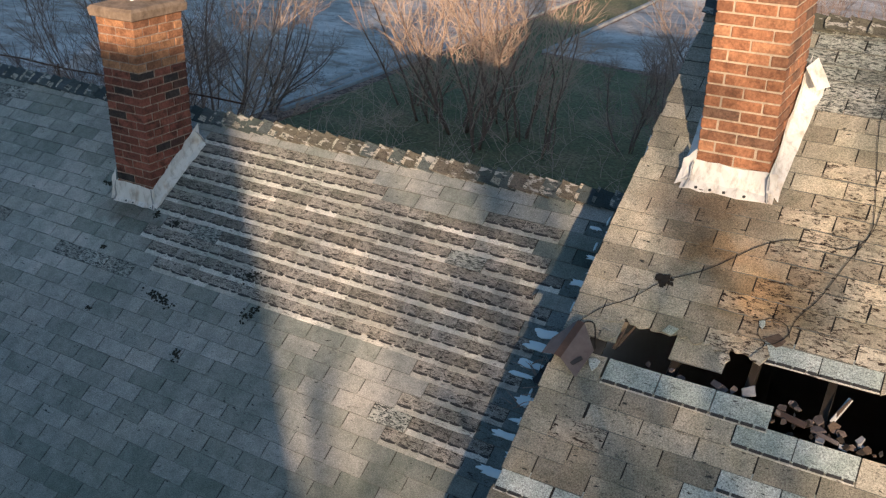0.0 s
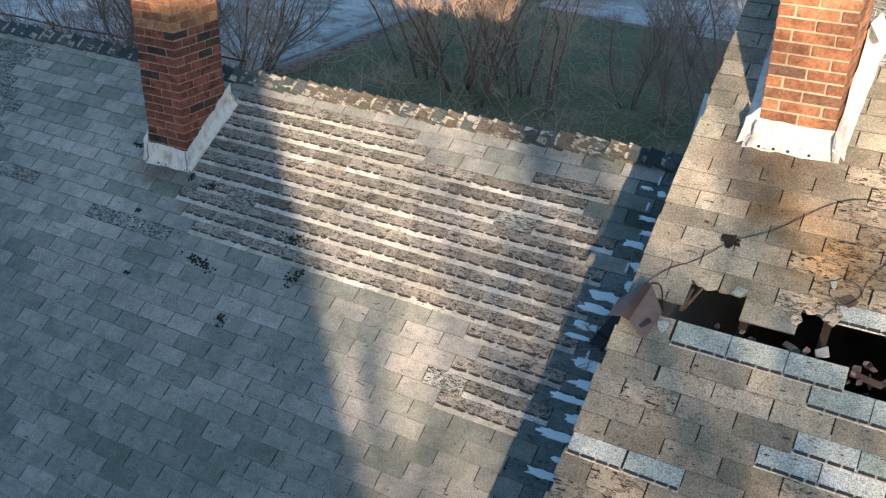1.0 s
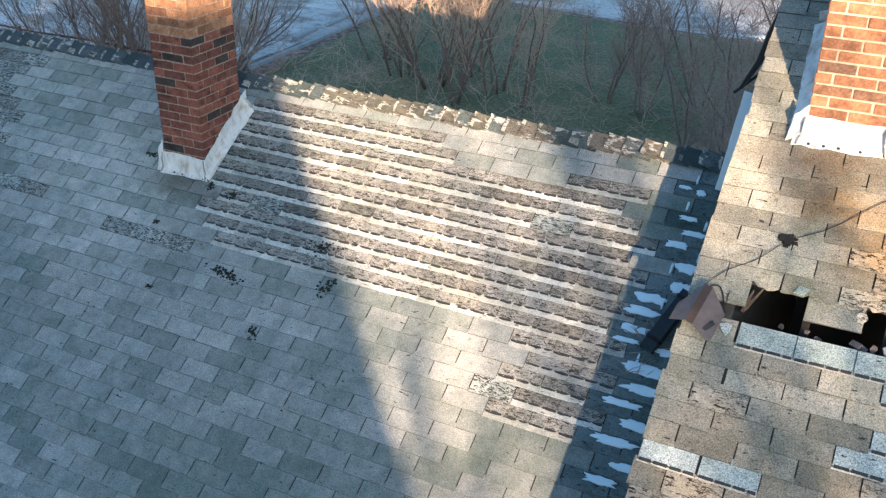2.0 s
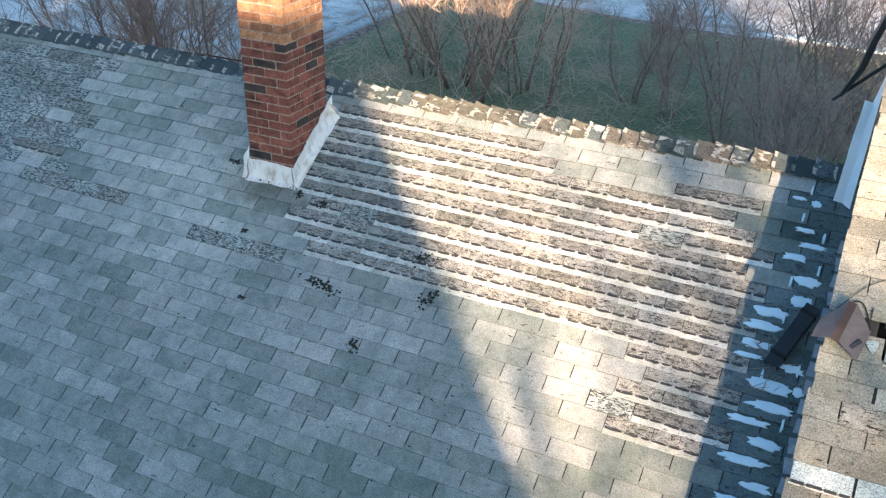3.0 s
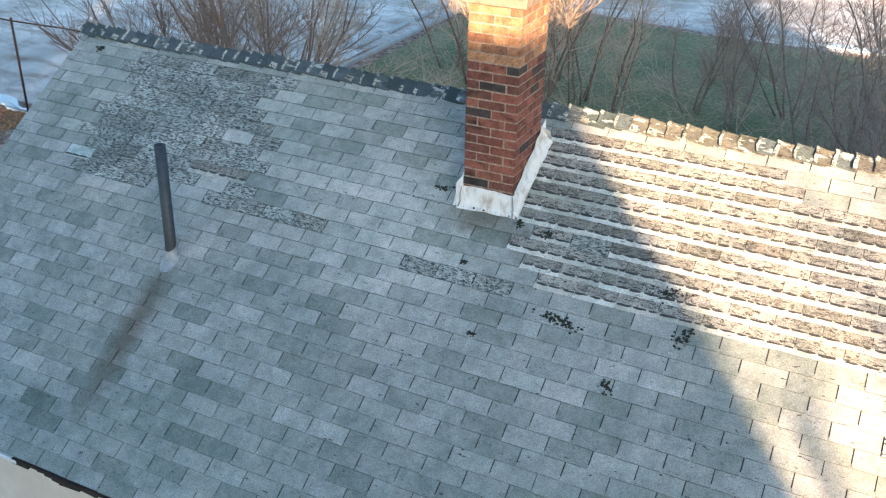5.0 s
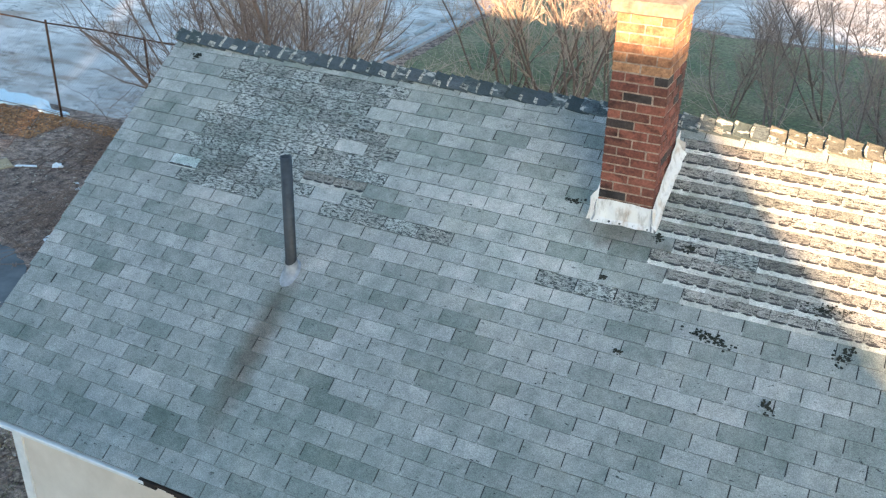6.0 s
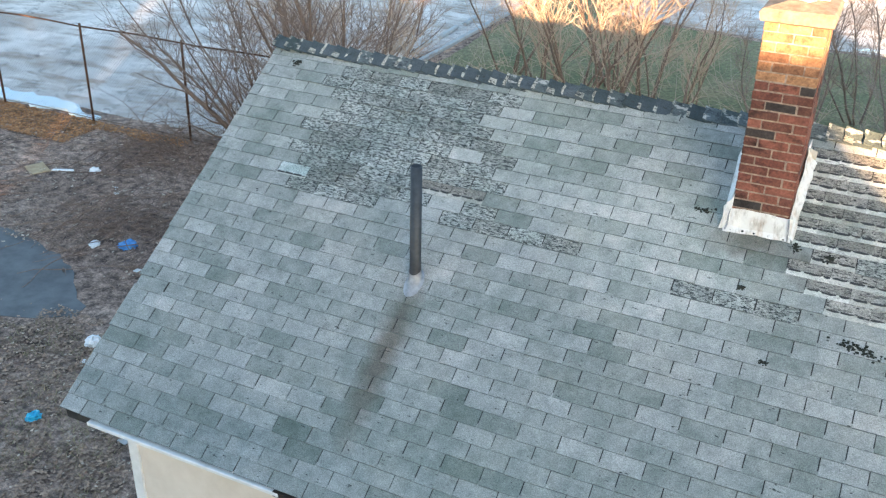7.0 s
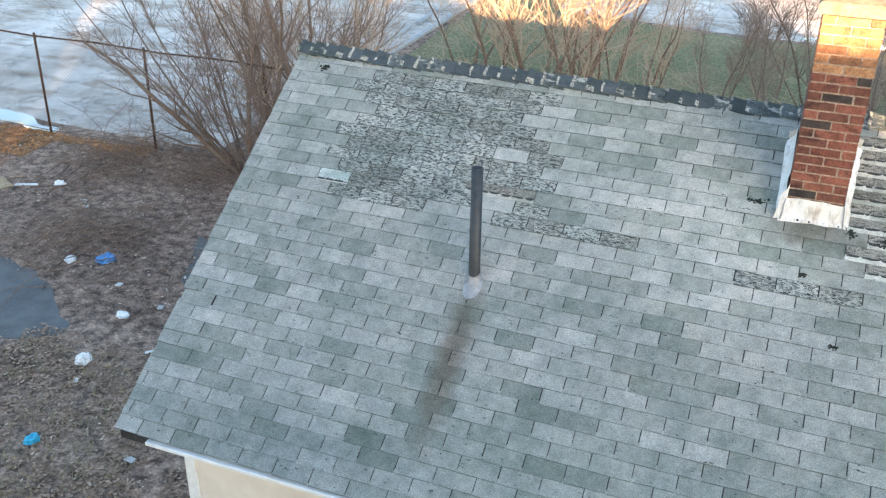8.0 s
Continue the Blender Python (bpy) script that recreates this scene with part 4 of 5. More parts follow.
part("crown", bevel_box(4.66, 5.185, 0.71, 1.425, Z0 + 3.29, Z0 + 3.38, 0.02), M_CROWN, right_chimney)

# ---- vent pipe ----
vent = thing("vent_pipe", "dark plumbing vent pipe in a pale lead boot on the roof", "vent pipe", (-2.425, -0.50, Z0 + SLOPE * -0.50))
b = Bag()
hv = 0.98
for k in range(24):
    w = 2 * math.pi * k / 24
    for r, z in ((0.046, -0.03), (0.046, hv), (0.040, hv), (0.040, hv - 0.2)):
        b.v.append((r * math.cos(w) - 0.018 * max(z, 0), r * math.sin(w) + 0.045 * max(z, 0), z))
for k in range(24):
    n2 = (k + 1) % 24
    for s in range(3):
        b.f.append((k * 4 + s, n2 * 4 + s, n2 * 4 + s + 1, k * 4 + s + 1))
b.f.append(tuple(k * 4 + 3 for k in range(24)))
piece("pipe", b.mesh("pipe", M_PIPE, True), vent)
b = Bag()
for k in range(24):
    w = 2 * math.pi * k / 24
    c, s = math.cos(w), math.sin(w)
    for r, z, q in ((0.050, 0.11, 0), (0.056, 0.05, 0), (0.075, 0.014, 1), (0.092, 0.012, 1), (0.098, 0.004, 1)):
        y = r * s * (1.15 if q else 1.0) - (0.02 if q else 0)
        b.v.append((r * c * (0.8 if q else 1), y, z + SLOPE * y))
for k in range(24):
    n2 = (k + 1) % 24
    for s in range(4):
        b.f.append((k * 5 + s, k * 5 + s + 1, n2 * 5 + s + 1, n2 * 5 + s))
piece("boot", b.mesh("boot", M_LEAD, True), vent, None, "pale grey lead boot")


# ---- moss and dirt lying on the roofs ----
def clump(x, y, rx, ry, n, seed, label="small clump of black moss and dirt on the shingles", lift=0.0, mat=M_MOSS, size=0.007, turn=0):
    rnd = random.Random(seed)
    b = Bag()
    for _ in range(n):
        px, py = rnd.gauss(0, rx), rnd.gauss(0, ry)
        s = size * rnd.uniform(0.4, 1.4)
        px, py = px * 0.8, py * 0.8
        c = Vector((px, py, 0.008 + s * 0.25))
        v = [tuple(c + Vector((s * sx * rnd.uniform(0.6, 1.6), s * sy * rnd.uniform(0.5, 1.2), s * 0.35 * sz))) for sx, sy, sz in ((-1, -1, -1), (1, -1, -1), (1, 1, -1), (-1, 1, -1), (-0.7, -0.7, 1), (0.7, -0.7, 1), (0.7, 0.7, 1), (-0.7, 0.7, 1))]
        b.add(v, BOX_F)
    ob = piece("moss_clump", b.mesh("moss_clump", mat), None, on_roof(x, y, 0.0, lift) @ pose(0, 0, 0, 0, 0, turn))
    tagged(ob, label, "moss", "moss clumps on the roof", "stuff")


clump(1.72, -0.13, 0.035, 0.06, 60, 1, turn=-25)
clump(1.335, -0.545, 0.028, 0.03, 40, 2)
clump(0.0, 0.0, 0.016, 0.012, 26, 3)
clump(0.87, -0.225, 0.09, 0.022, 90, 4, turn=-8)
clump(-4.55, 1.12, 0.03, 0.025, 40, 5)
clump(0.55, 0.33, 0.03, 0.02, 30, 6)
clump(0.28, -0.45, 0.02, 0.012, 20, 7)
clump(1.55, 0.12, 0.08, 0.03, 60, 8)
clump(0.30, 0.36, 0.02, 0.03, 30, 9)
clump(-0.42, 0.50, 0.05, 0.014, 40, 10)

# ---- the junction with the taller house ----
b = Bag()
rr = random.Random(9)
cols = 7
for k in (0, 1):
    for i in range(cols):
        h = i / (cols - 1)
        xl = 4.190 + 0.045 * h + rr.uniform(-0.004, 0.004)
        xr = 4.300 + 0.035 * h
        z = Z0 + 0.765 + 0.62 * h
        y = 0.99 + 0.30 * h + 0.02 * math.sin(4 * h) + 0.004 * k
        b.v += [(xl, y - 0.02, z + 0.02), ((xl + xr) / 2, y + 0.012, z), (xr, y, z - 0.03 + 0.27 * h)]
o = cols * 3
for i in range(cols - 1):
    for j in range(2):
        q = i * 3 + j
        b.f += [(q, q + 1, q + 4, q + 3), (o + q, o + q + 3, o + q + 4, o + q + 1)]
for q in range(0, (cols - 1) * 3, 3):
    b.f += [(q, q + 3, o + q + 3, o + q), (q + 2, o + q + 2, o + q + 5, q + 5)]
piece("loose_trim", b.mesh("loose_trim", M_PANEL), tall_house, None, "bent white sheet-metal trim hanging off the wall")
for i in range(26):
    y = -1.9 + i * 0.108
    rr2 = random.Random(i)
    bm = bevel_box(-0.03, 0.03, -0.05, 0.05, 0.0, 0.004, 0.001)
    part("step_flashing", bm, M_LEAD, tall_house, m=on_roof(4.325 + rr2.uniform(-0.008, 0.004), y, 0.016) @ pose(0, 0, 0, rr2.uniform(-4, 4), rr2.uniform(-10, 2), rr2.uniform(-8, 8)))


def snow_on_roof(x, y, rx, ry, seed, turn=0.0):
    """A thin melting patch of snow with a ragged rim on the slope."""
    rnd = random.Random(seed)
    n = 32
    ring = []
    for i in range(n):
        w = 2 * math.pi * i / n
        c, d = math.cos(w), math.sin(w)
        q = 0.86 + 0.42 * noise.noise(Vector((2.2 * c, 2.2 * d, seed * 1.7))) + rnd.uniform(-0.07, 0.07)
        ring.append((rx * q * math.copysign(abs(c) ** 0.7, c), ry * q * math.copysign(abs(d) ** 0.7, d)))
    v = [(px, py, 0.0) for px, py in ring] + [(px * 0.9, py * 0.88, 0.007) for px, py in ring] + [(0, 0, 0.011)]
    f = [(i, (i + 1) % n, n + (i + 1) % n, n + i) for i in range(n)] + [(n + i, n + (i + 1) % n, 2 * n) for i in range(n)]
    ob = piece("snow_patch", mesh_of("snow_patch", v, f, M_SNOW), None, on_roof(x, y, 0.010) @ pose(0, 0, 0, 0, 0, turn))
    tagged(ob, "thin patch of melting snow on shaded valley shingles", "snow", "snow patches in the valley", "stuff")


for k, (x, y, rx, ry) in enumerate(((3.97, 1.07, 0.05, 0.016), (4.09, 1.05, 0.035, 0.028), (4.07, 0.865, 0.075, 0.020), (4.13, 0.77, 0.10, 0.024), (4.05, 0.68, 0.09, 0.030), (4.16, 0.545, 0.085, 0.040),
                                     (4.15, 0.42, 0.07, 0.045), (3.99, 0.315, 0.12, 0.040), (3.96, 0.225, 0.13, 0.035), (3.95, 0.11, 0.11, 0.030), (3.93, 0.035, 0.10, 0.020), (4.20, 0.02, 0.085, 0.030),
                                     (4.09, -0.11, 0.16, 0.045), (4.27, -0.10, 0.04, 0.035), (4.14, -0.22, 0.15, 0.035), (4.02, -0.32, 0.14, 0.03), (4.16, -0.42, 0.12, 0.035), (4.06, -0.53, 0.15, 0.035), (4.17, -0.65, 0.11, 0.03), (4.05, -0.75, 0.12, 0.03))):
    snow_on_roof(x, y, rx, ry, 300 + k)
for k, (x, y, l) in enumerate(((4.04, 1.14, 0.045), (4.03, 0.95, 0.045), (4.19, 0.84, 0.05), (4.21, 0.63, 0.05), (4.06, 0.525, 0.055), (4.21, 0.42, 0.04), (4.24, 0.02, 0.05), (4.08, 0.30, 0.05), (4.04, -0.06, 0.05), (4.23, -0.30, 0.05))):
    snow_on_roof(x, y, 0.009, l, 340 + k)
spout = thing("downspout", "broken black downspout lying on the roof beside the wall", "downspout", (0, 0, 0))
spout.matrix_basis = on_roof(4.155, 0.185, 0.052) @ pose(0, 0, 0, 7, 0, -20)
b = Bag()
w, l, t = 0.045, 0.235, 0.003
for y in (-l, l):
    for q in (0, 1):
        r = w - t * q
        b.v += [(-r, y, -r * 0.8), (r, y, -r * 0.8), (r, y, r * 0.8), (-r, y, r * 0.8)]
for i in range(4):
    n2 = (i + 1) % 4
    b.f += [(i, n2, 8 + n2, 8 + i), (4 + i, 12 + i, 12 + n2, 4 + n2), (i, 4 + i, 4 + n2, n2), (8 + i, 8 + n2, 12 + n2, 12 + i)]
piece("pipe", b.mesh("pipe", M_BLACK), spout)
for y in (-0.15, 0.18):
    part("strap", bevel_box(-0.050, 0.050, y - 0.012, y + 0.012, -0.041, 0.041, 0.003), M_CABLE, spout)
twigs = Bag()
rt = random.Random(77)
for k in range(26):
    p = Vector((rt.uniform(-0.14, 0.05), rt.uniform(-0.30, 0.05), 0.015))
    a = rt.uniform(0, math.pi)
    q = p + Vector((math.cos(a), math.sin(a), rt.uniform(0, 0.35))) * rt.uniform(0.05, 0.16)
    twigs.tube([p, (p + q) / 2 + Vector((0, 0, rt.uniform(0, 0.02))), q], [0.003, 0.0025, 0.001], 4)
tagged(piece("twig_tangle", twigs.mesh("twig_tangle", M_TWIG_GREY), None, on_roof(4.10, 0.08)), "tangle of dry twigs caught under the downspout", "twigs", kind="stuff")

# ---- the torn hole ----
# boards and rafters coloured near-black so the opening reads as deep shade
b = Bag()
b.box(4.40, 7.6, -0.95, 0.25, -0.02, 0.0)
piece("attic_board", b.mesh("attic_board", M_NEAR_BLACK), tall_house, Matrix.Translation((0, 0, Z0 + LIFT - 1.5)), "near-black boards standing for the attic's darkness in the hole")
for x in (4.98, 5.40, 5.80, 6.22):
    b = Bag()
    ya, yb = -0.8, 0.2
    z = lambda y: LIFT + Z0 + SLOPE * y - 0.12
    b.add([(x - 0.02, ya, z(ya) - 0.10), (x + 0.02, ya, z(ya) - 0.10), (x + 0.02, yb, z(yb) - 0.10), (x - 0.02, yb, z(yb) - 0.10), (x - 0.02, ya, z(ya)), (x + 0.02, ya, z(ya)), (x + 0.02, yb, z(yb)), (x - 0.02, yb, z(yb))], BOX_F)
    piece("rafter", b.mesh("rafter", M_NEAR_BLACK), tall_house)
rh = random.Random(55)


def shard(x, y, r, up, mat, name, label, category, thick=0.008, tilt=12, group=""):
    n = rh.randint(4, 6)
    ring = [(r * rh.uniform(0.35, 1.25) * math.cos(2 * math.pi * k / n), r * rh.uniform(0.3, 0.9) * math.sin(2 * math.pi * k / n)) for k in range(n)]
    v = [(px, py, 0) for px, py in ring] + [(px * 0.95, py * 0.95, thick) for px, py in ring]
    f = [tuple(range(n, 2 * n)), tuple(reversed(range(n)))] + [(i, (i + 1) % n, n + (i + 1) % n, n + i) for i in range(n)]
    m = on_roof(x, y, up, LIFT) @ pose(0, 0, 0, rh.uniform(-tilt, tilt), rh.uniform(-tilt, tilt), rh.uniform(0, 360))
    tagged(piece(name, mesh_of(name, v, f, mat), None, m), label, category, group)


for k in range(24):
    x = rh.uniform(4.85, 6.5)
    y = rh.uniform(-0.40, -0.34) if x < 5.5 else rh.uniform(-0.41, -0.32)
    shard(x, y, rh.uniform(0.015, 0.05), rh.uniform(-0.07, -0.02), rh.choice((M_RUBBLE, M_RUBBLE, M_RUBBLE, M_NEAR_BLACK, M_WOOD)), "debris_chunk", "broken piece of boarding and plaster in the hole", "debris", 0.010, 30, "debris in the hole")
for k in range(26):
    x = 5.50 + 0.62 * rh.random()
    shard(x, rh.uniform(-0.47, -0.38) - 0.03 * (x - 5.5), rh.uniform(0.012, 0.04), rh.uniform(-0.060, -0.025), rh.choice((M_RUBBLE, M_NEAR_BLACK, M_WOOD, M_COVER, M_DECK, M_LEAD)), "debris_chunk", "broken piece of boarding and plaster in the hole", "debris", 0.014, 28, "debris in the hole")
for x, y, l, wd, a, mt, lab in ((5.66, -0.405, 0.17, 0.035, -12, M_COVER_DARK, "reddish broken board lying along the hole"), (5.84, -0.44, 0.15, 0.022, -16, M_COVER, "grey-pink broken lath in the hole"), (5.42, -0.335, 0.07, 0.05, 20, M_LEAD, "pale torn sheet of insulation in the hole"), (5.25, -0.345, 0.06, 0.035, -30, M_COVER, "grey-pink broken lath in the hole"), (5.88, -0.30, 0.16, 0.028, 68, M_CONCRETE, "pale splintered batten across the hole")):
    bm = bevel_box(-l / 2, l / 2, -wd / 2, wd / 2, -0.007, 0.007, 0.003)
    for v in bm.verts:
        v.co.y += 0.25 * wd * noise.noise(v.co * 40 + Vector((x, y, 0)))
        v.co.z += 0.010 * noise.noise(v.co * 25)
    tagged(part("broken_board", bm, mt, m=on_roof(x, y, -0.030, LIFT) @ pose(0, 0, 0, 8, -9, a)), lab, "board", "broken boards in the hole")
for x, y, r, mt in ((4.60, -0.28, 0.075, M_BROWN), (4.92, -0.16, 0.05, M_FRESH), (5.42, -0.16, 0.07, M_BROWN_FLAKED), (5.48, -0.07, 0.06, M_WOOD), (5.38, -0.01, 0.035, M_FRESH), (4.59, -0.43, 0.06, M_FRESH), (5.25, -0.22, 0.05, M_BROWN_FLAKED)):
    shard(x, y, r, rh.uniform(0.004, 0.014), mt, "shingle_scrap", "torn scrap of shingle at the edge of the hole", "shingle scrap", 0.006, 8, "torn shingle scraps")
for x, y, a, l in ((4.66, -0.26, 75, 0.14), (4.69, -0.24, 60, 0.16), (5.88, -0.30, 62, 0.15)):
    bm = bevel_box(-l / 2, l / 2, -0.012, 0.012, -0.006, 0.006, 0.002)
    for v in bm.verts:
        if v.co.x > 0:
            v.co.y *= 0.3
    tagged(part("wood_splinter", bm, M_WOOD, m=on_roof(x, y, -0.02, LIFT) @ pose(0, 0, 0, 0, -20, a)), "pale splintered roof board in the hole", "splinter", "splinters")

# a bent cover lying at the edge
cover = thing("sheet_cover", "bent faded brown sheet-metal cover lying at the roof edge", "metal cover")
cover.matrix_basis = on_roof(4.425, -0.375, 0.010, LIFT) @ pose(0, 0, 0, 0, 0, -11)
for nm, xa, za, xb, zb, ys, mat in (("flap", -0.125, 0.010, -0.026, 0.075, (-0.13, -0.125, 0.125, -0.02), M_COVER), ("band", -0.026, 0.075, 0.020, 0.078, (-0.125, -0.13, 0.125, 0.125), M_COVER_DARK), ("panel", 0.020, 0.078, 0.140, 0.030, (-0.13, -0.175, 0.02, 0.125), M_COVER)):
    b = Bag()
    for dz in (-0.004, 0.0):
        b.v += [(xa, ys[0], za + dz), (xb, ys[1], zb + dz), (xb, ys[2], zb + dz), (xa, ys[3], za + dz)]
    b.f = list(BOX_F)
    piece(nm, b.mesh(nm, mat), cover)
part("slot", bevel_box(-0.012, 0.012, -0.045, 0.045, 0.0, 0.003, 0.002), M_BLACK, cover, "dark rusted-out slot", m=pose(0.095, -0.10, 0.050, 0, 22, -28))


# ---- cables on the taller roof ----
def cable(pts, r, label, sag):
    b = Bag()
    out = []
    P = [Vector((x, y, 0)) for x, y in pts]
    for i in range(len(P) - 1):
        p0, p1, p2, p3 = P[max(i - 1, 0)], P[i], P[i + 1], P[min(i + 2, len(P) - 1)]
        for s in range(6):
            t = s / 6
            q = 0.5 * ((2 * p1) + (p2 - p0) * t + (2 * p0 - 5 * p1 + 4 * p2 - p3) * t * t + (3 * p1 - p0 - 3 * p2 + p3) * t ** 3)
            out.append(q)
    n = Vector((0, -math.sin(ANG), math.cos(ANG)))
    pts3 = [Vector((q.x, q.y, Z0 + LIFT + SLOPE * q.y)) + n * (0.013 + sag * abs(math.sin(0.35 * i))) for i, q in enumerate(out)]
    b.tube(pts3, r, 6)
    tagged(piece("cable", b.mesh("cable", M_CABLE, True)), label, "cable", "cables on the roof")


cable([(4.35, -0.32), (4.49, -0.15), (4.65, -0.04), (4.78, 0.09), (4.96, 0.19), (5.11, 0.31), (5.24, 0.42), (5.38, 0.48), (5.53, 0.49), (5.65, 0.49), (5.74, 0.54), (5.77, 0.67), (5.7, 1.0), (5.66, 1.18), (5.64, 1.39), (5.7, 1.9)], 0.0021, "thin black cable lying in a long curve over the shingles", 0.004)
cable([(5.79, 0.84), (5.78, 0.63), (5.7, 0.42), (5.62, 0.2), (5.54, 0.06), (5.52, -0.04), (5.44, -0.10), (5.37, -0.05), (5.40, 0.03), (5.50, 0.02), (5.54, -0.05)], 0.0021, "thin black cable ending in a loop beside the hole", 0.004)
cable([(4.42, -0.42), (4.43, -0.26), (4.50, -0.24), (4.57, -0.38)], 0.004, "short black cable hooked round the sheet cover", 0.01)
clump(4.775, 0.10, 0.022, 0.02, 40, 61, "knotted dark cable clamp with dirt on the shingles", LIFT, M_CABLE, 0.014)
b = Bag()
b.tube([(4.02, 2.5, Z0 + 1.03), (4.13, 2.5, Z0 + 1.27), (4.18, 2.5, Z0 + 1.50), (4.30, 2.5, Z0 + 1.90)], [0.018, 0.03, 0.028, 0.03], 6)
tagged(piece("gutter_end", b.mesh("gutter_end", M_BLACK)), "dark broken gutter end sticking out behind the wall", "gutter")
b = Bag()
b.tube([(3.97, 2.52, Z0 + 0.98), (4.40, 2.52, Z0 + 1.42)], [0.012, 0.016], 5)
tagged(piece("gutter_bracket", b.mesh("gutter_bracket", M_BLACK)), "thin dark bracket rod behind the wall", "bracket")


# ---- bare shrubs and trees ----
def wander(rnd, p, d, length, steps, curl, up):
    pts = [p.copy()]
    d = d.normalized()
    for _ in range(steps):
        d = (d + Vector((rnd.gauss(0, curl), rnd.gauss(0, curl), rnd.gauss(0, curl) + up))).normalized()
        p = p + d * (length / steps)
        pts.append(p.copy())
    return pts


def taper(r0, r1, n):
    return [r0 + (r1 - r0) * i / (n - 1) for i in range(n)]


def shrub(name, label, category, x, y, stems, height, lean, spread, seed, bark, twig, r0=0.035, branches=8, twiglets=6, group="", fine=1.0, droop=0.0, thick=99):
    rnd = random.Random(seed)
    ob = thing(name, label, category, (x, y, 0), group)
    trunk, crown = Bag(), Bag()
    for s in range(stems):
        a = rnd.uniform(0, 2 * math.pi)
        p = Vector((spread * rnd.uniform(0.1, 1) * math.cos(a), spread * rnd.uniform(0.1, 1) * math.sin(a), -0.05))
        out = Vector((math.cos(a), math.sin(a), 0)) * lean * rnd.uniform(0.3, 1.2)
        h = height * rnd.uniform(0.6, 1.1)
        pts = wander(rnd, p, Vector((out.x, out.y, 1)), h, 9, 0.09, 0.02 - droop * 0.3)
        r = r0 * (rnd.uniform(0.5, 1.15) if s < thick else rnd.uniform(0.2, 0.4))
        trunk.tube(pts, taper(r, r * 0.32, len(pts)), 6)
        for k in range(branches):
            i = rnd.randint(2, len(pts) - 2)
            a2 = rnd.uniform(0, 2 * math.pi)
            d = (pts[i + 1] - pts[i]).normalized() * 0.9 + Vector((math.cos(a2), math.sin(a2), rnd.uniform(0.0, 0.5))) * rnd.uniform(0.5, 1.0)
            bl = h * rnd.uniform(0.18, 0.42)
            rb = r * (1 - 0.8 * i / 9) * 0.5
            bp = wander(rnd, pts[i], d, bl, 6, 0.14, 0.05 - droop)
            crown.tube(bp, taper(max(rb, 0.006), 0.003 * fine, len(bp)), 4, False)
            for q in range(twiglets):
                j = rnd.randint(1, 5)
                a3 = rnd.uniform(0, 2 * math.pi)
                d3 = (bp[j + 1] - bp[j]).normalized() + Vector((math.cos(a3), math.sin(a3), rnd.uniform(-0.2, 0.6))) * 0.8
                tp = wander(rnd, bp[j], d3, bl * rnd.uniform(0.25, 0.6), 4, 0.16, 0.03 - droop)
                crown.tube(tp, taper(0.0042 * fine, 0.0016 * fine, len(tp)), 3, False)
    piece("trunk", trunk.mesh("trunk", bark, True), ob)
    piece("crown", crown.mesh("crown", twig), ob)
    return ob


shrub("shrub", "large bare many-stemmed shrub growing through the fence", "shrub", -11.7, 10.9, 27, 5.4, 0.75, 0.75, 101, M_BARK, M_BARK, 0.085, 11, 10, fine=1.25, thick=6)
shrub("shrub", "spreading bare shrub with fine brown twigs", "shrub", -11.6, 13.2, 20, 5.0, 0.95, 0.7, 102, M_BARK, M_TWIG, 0.04, 11, 10, fine=1.25)
shrub("shrub", "dense arching bare shrub with dark fine twigs", "shrub", -13.6, 17.4, 15, 4.6, 1.0, 0.8, 103, M_BARK_GREY, M_TWIG_GREY, 0.035, 11, 10, fine=1.2)
for i, (x, y, n, h) in enumerate(((-6.0, 17.8, 9, 4.4), (-8.3, 19.4, 9, 4.4), (-9.6, 20.0, 6, 4.0), (-7.2, 18.8, 10, 4.6), (-5.2, 19.0, 8, 4.4), (-4.2, 18.2, 6, 3.2), (-6.6, 20.4, 9, 4.5))):
    shrub("shrub", "upright bare shrub of pale reddish stems on the lawn", "shrub", x, y, max(4, n - 2), h * 1.3, 0.55, 0.6, 110 + i, M_BARK, M_TWIG, 0.040, 12, 6, "shrubs on the lawn", fine=1.35)
for i, (x, y, n, h) in enumerate(((0.3, 20.5, 4, 5.2), (-0.8, 18.7, 4, 3.8), (2.0, 18.2, 6, 4.8), (3.3, 16.0, 6, 4.4), (4.2, 19.6, 6, 5.2), (2.6, 22.5, 6, 5.0), (3.4, 11.5, 6, 3.4), (5.0, 13.5, 6, 4.2), (-2.2, 19.6, 4, 3.2), (1.6, 14.2, 5, 4.4), (4.0, 17.2, 6, 5.0), (5.6, 16.0, 6, 5.0), (2.9, 13.6, 5, 4.0))):
    shrub("tree", "small bare grey-brown tree with tangled twigs", "tree", x, y, n, h, 0.5, 0.35, 130 + i, M_BARK_GREY, M_TWIG_GREY, 0.034, 15, 13, "bare trees behind the houses", fine=1.3)
under = Bag()
ru = random.Random(5)
for k in range(260):
    x, y = ru.uniform(-10.5, 4.5), ru.uniform(11.0, 22)
    p = Vector((x, y, 0))
    pts = wander(ru, p, Vector((ru.gauss(0, 0.5), ru.gauss(0, 0.5), 1)), ru.uniform(0.5, 2.4), 6, 0.16, -0.03)
    under.tube(pts, taper(0.010, 0.003, 7), 3, False)
    for q in range(3):
        j = ru.randint(2, 5)
        under.tube(wander(ru, pts[j], Vector((ru.gauss(0, 1), ru.gauss(0, 1), 0.6)), ru.uniform(0.3, 0.9), 4, 0.2, 0), taper(0.007, 0.003, 5), 3, False)
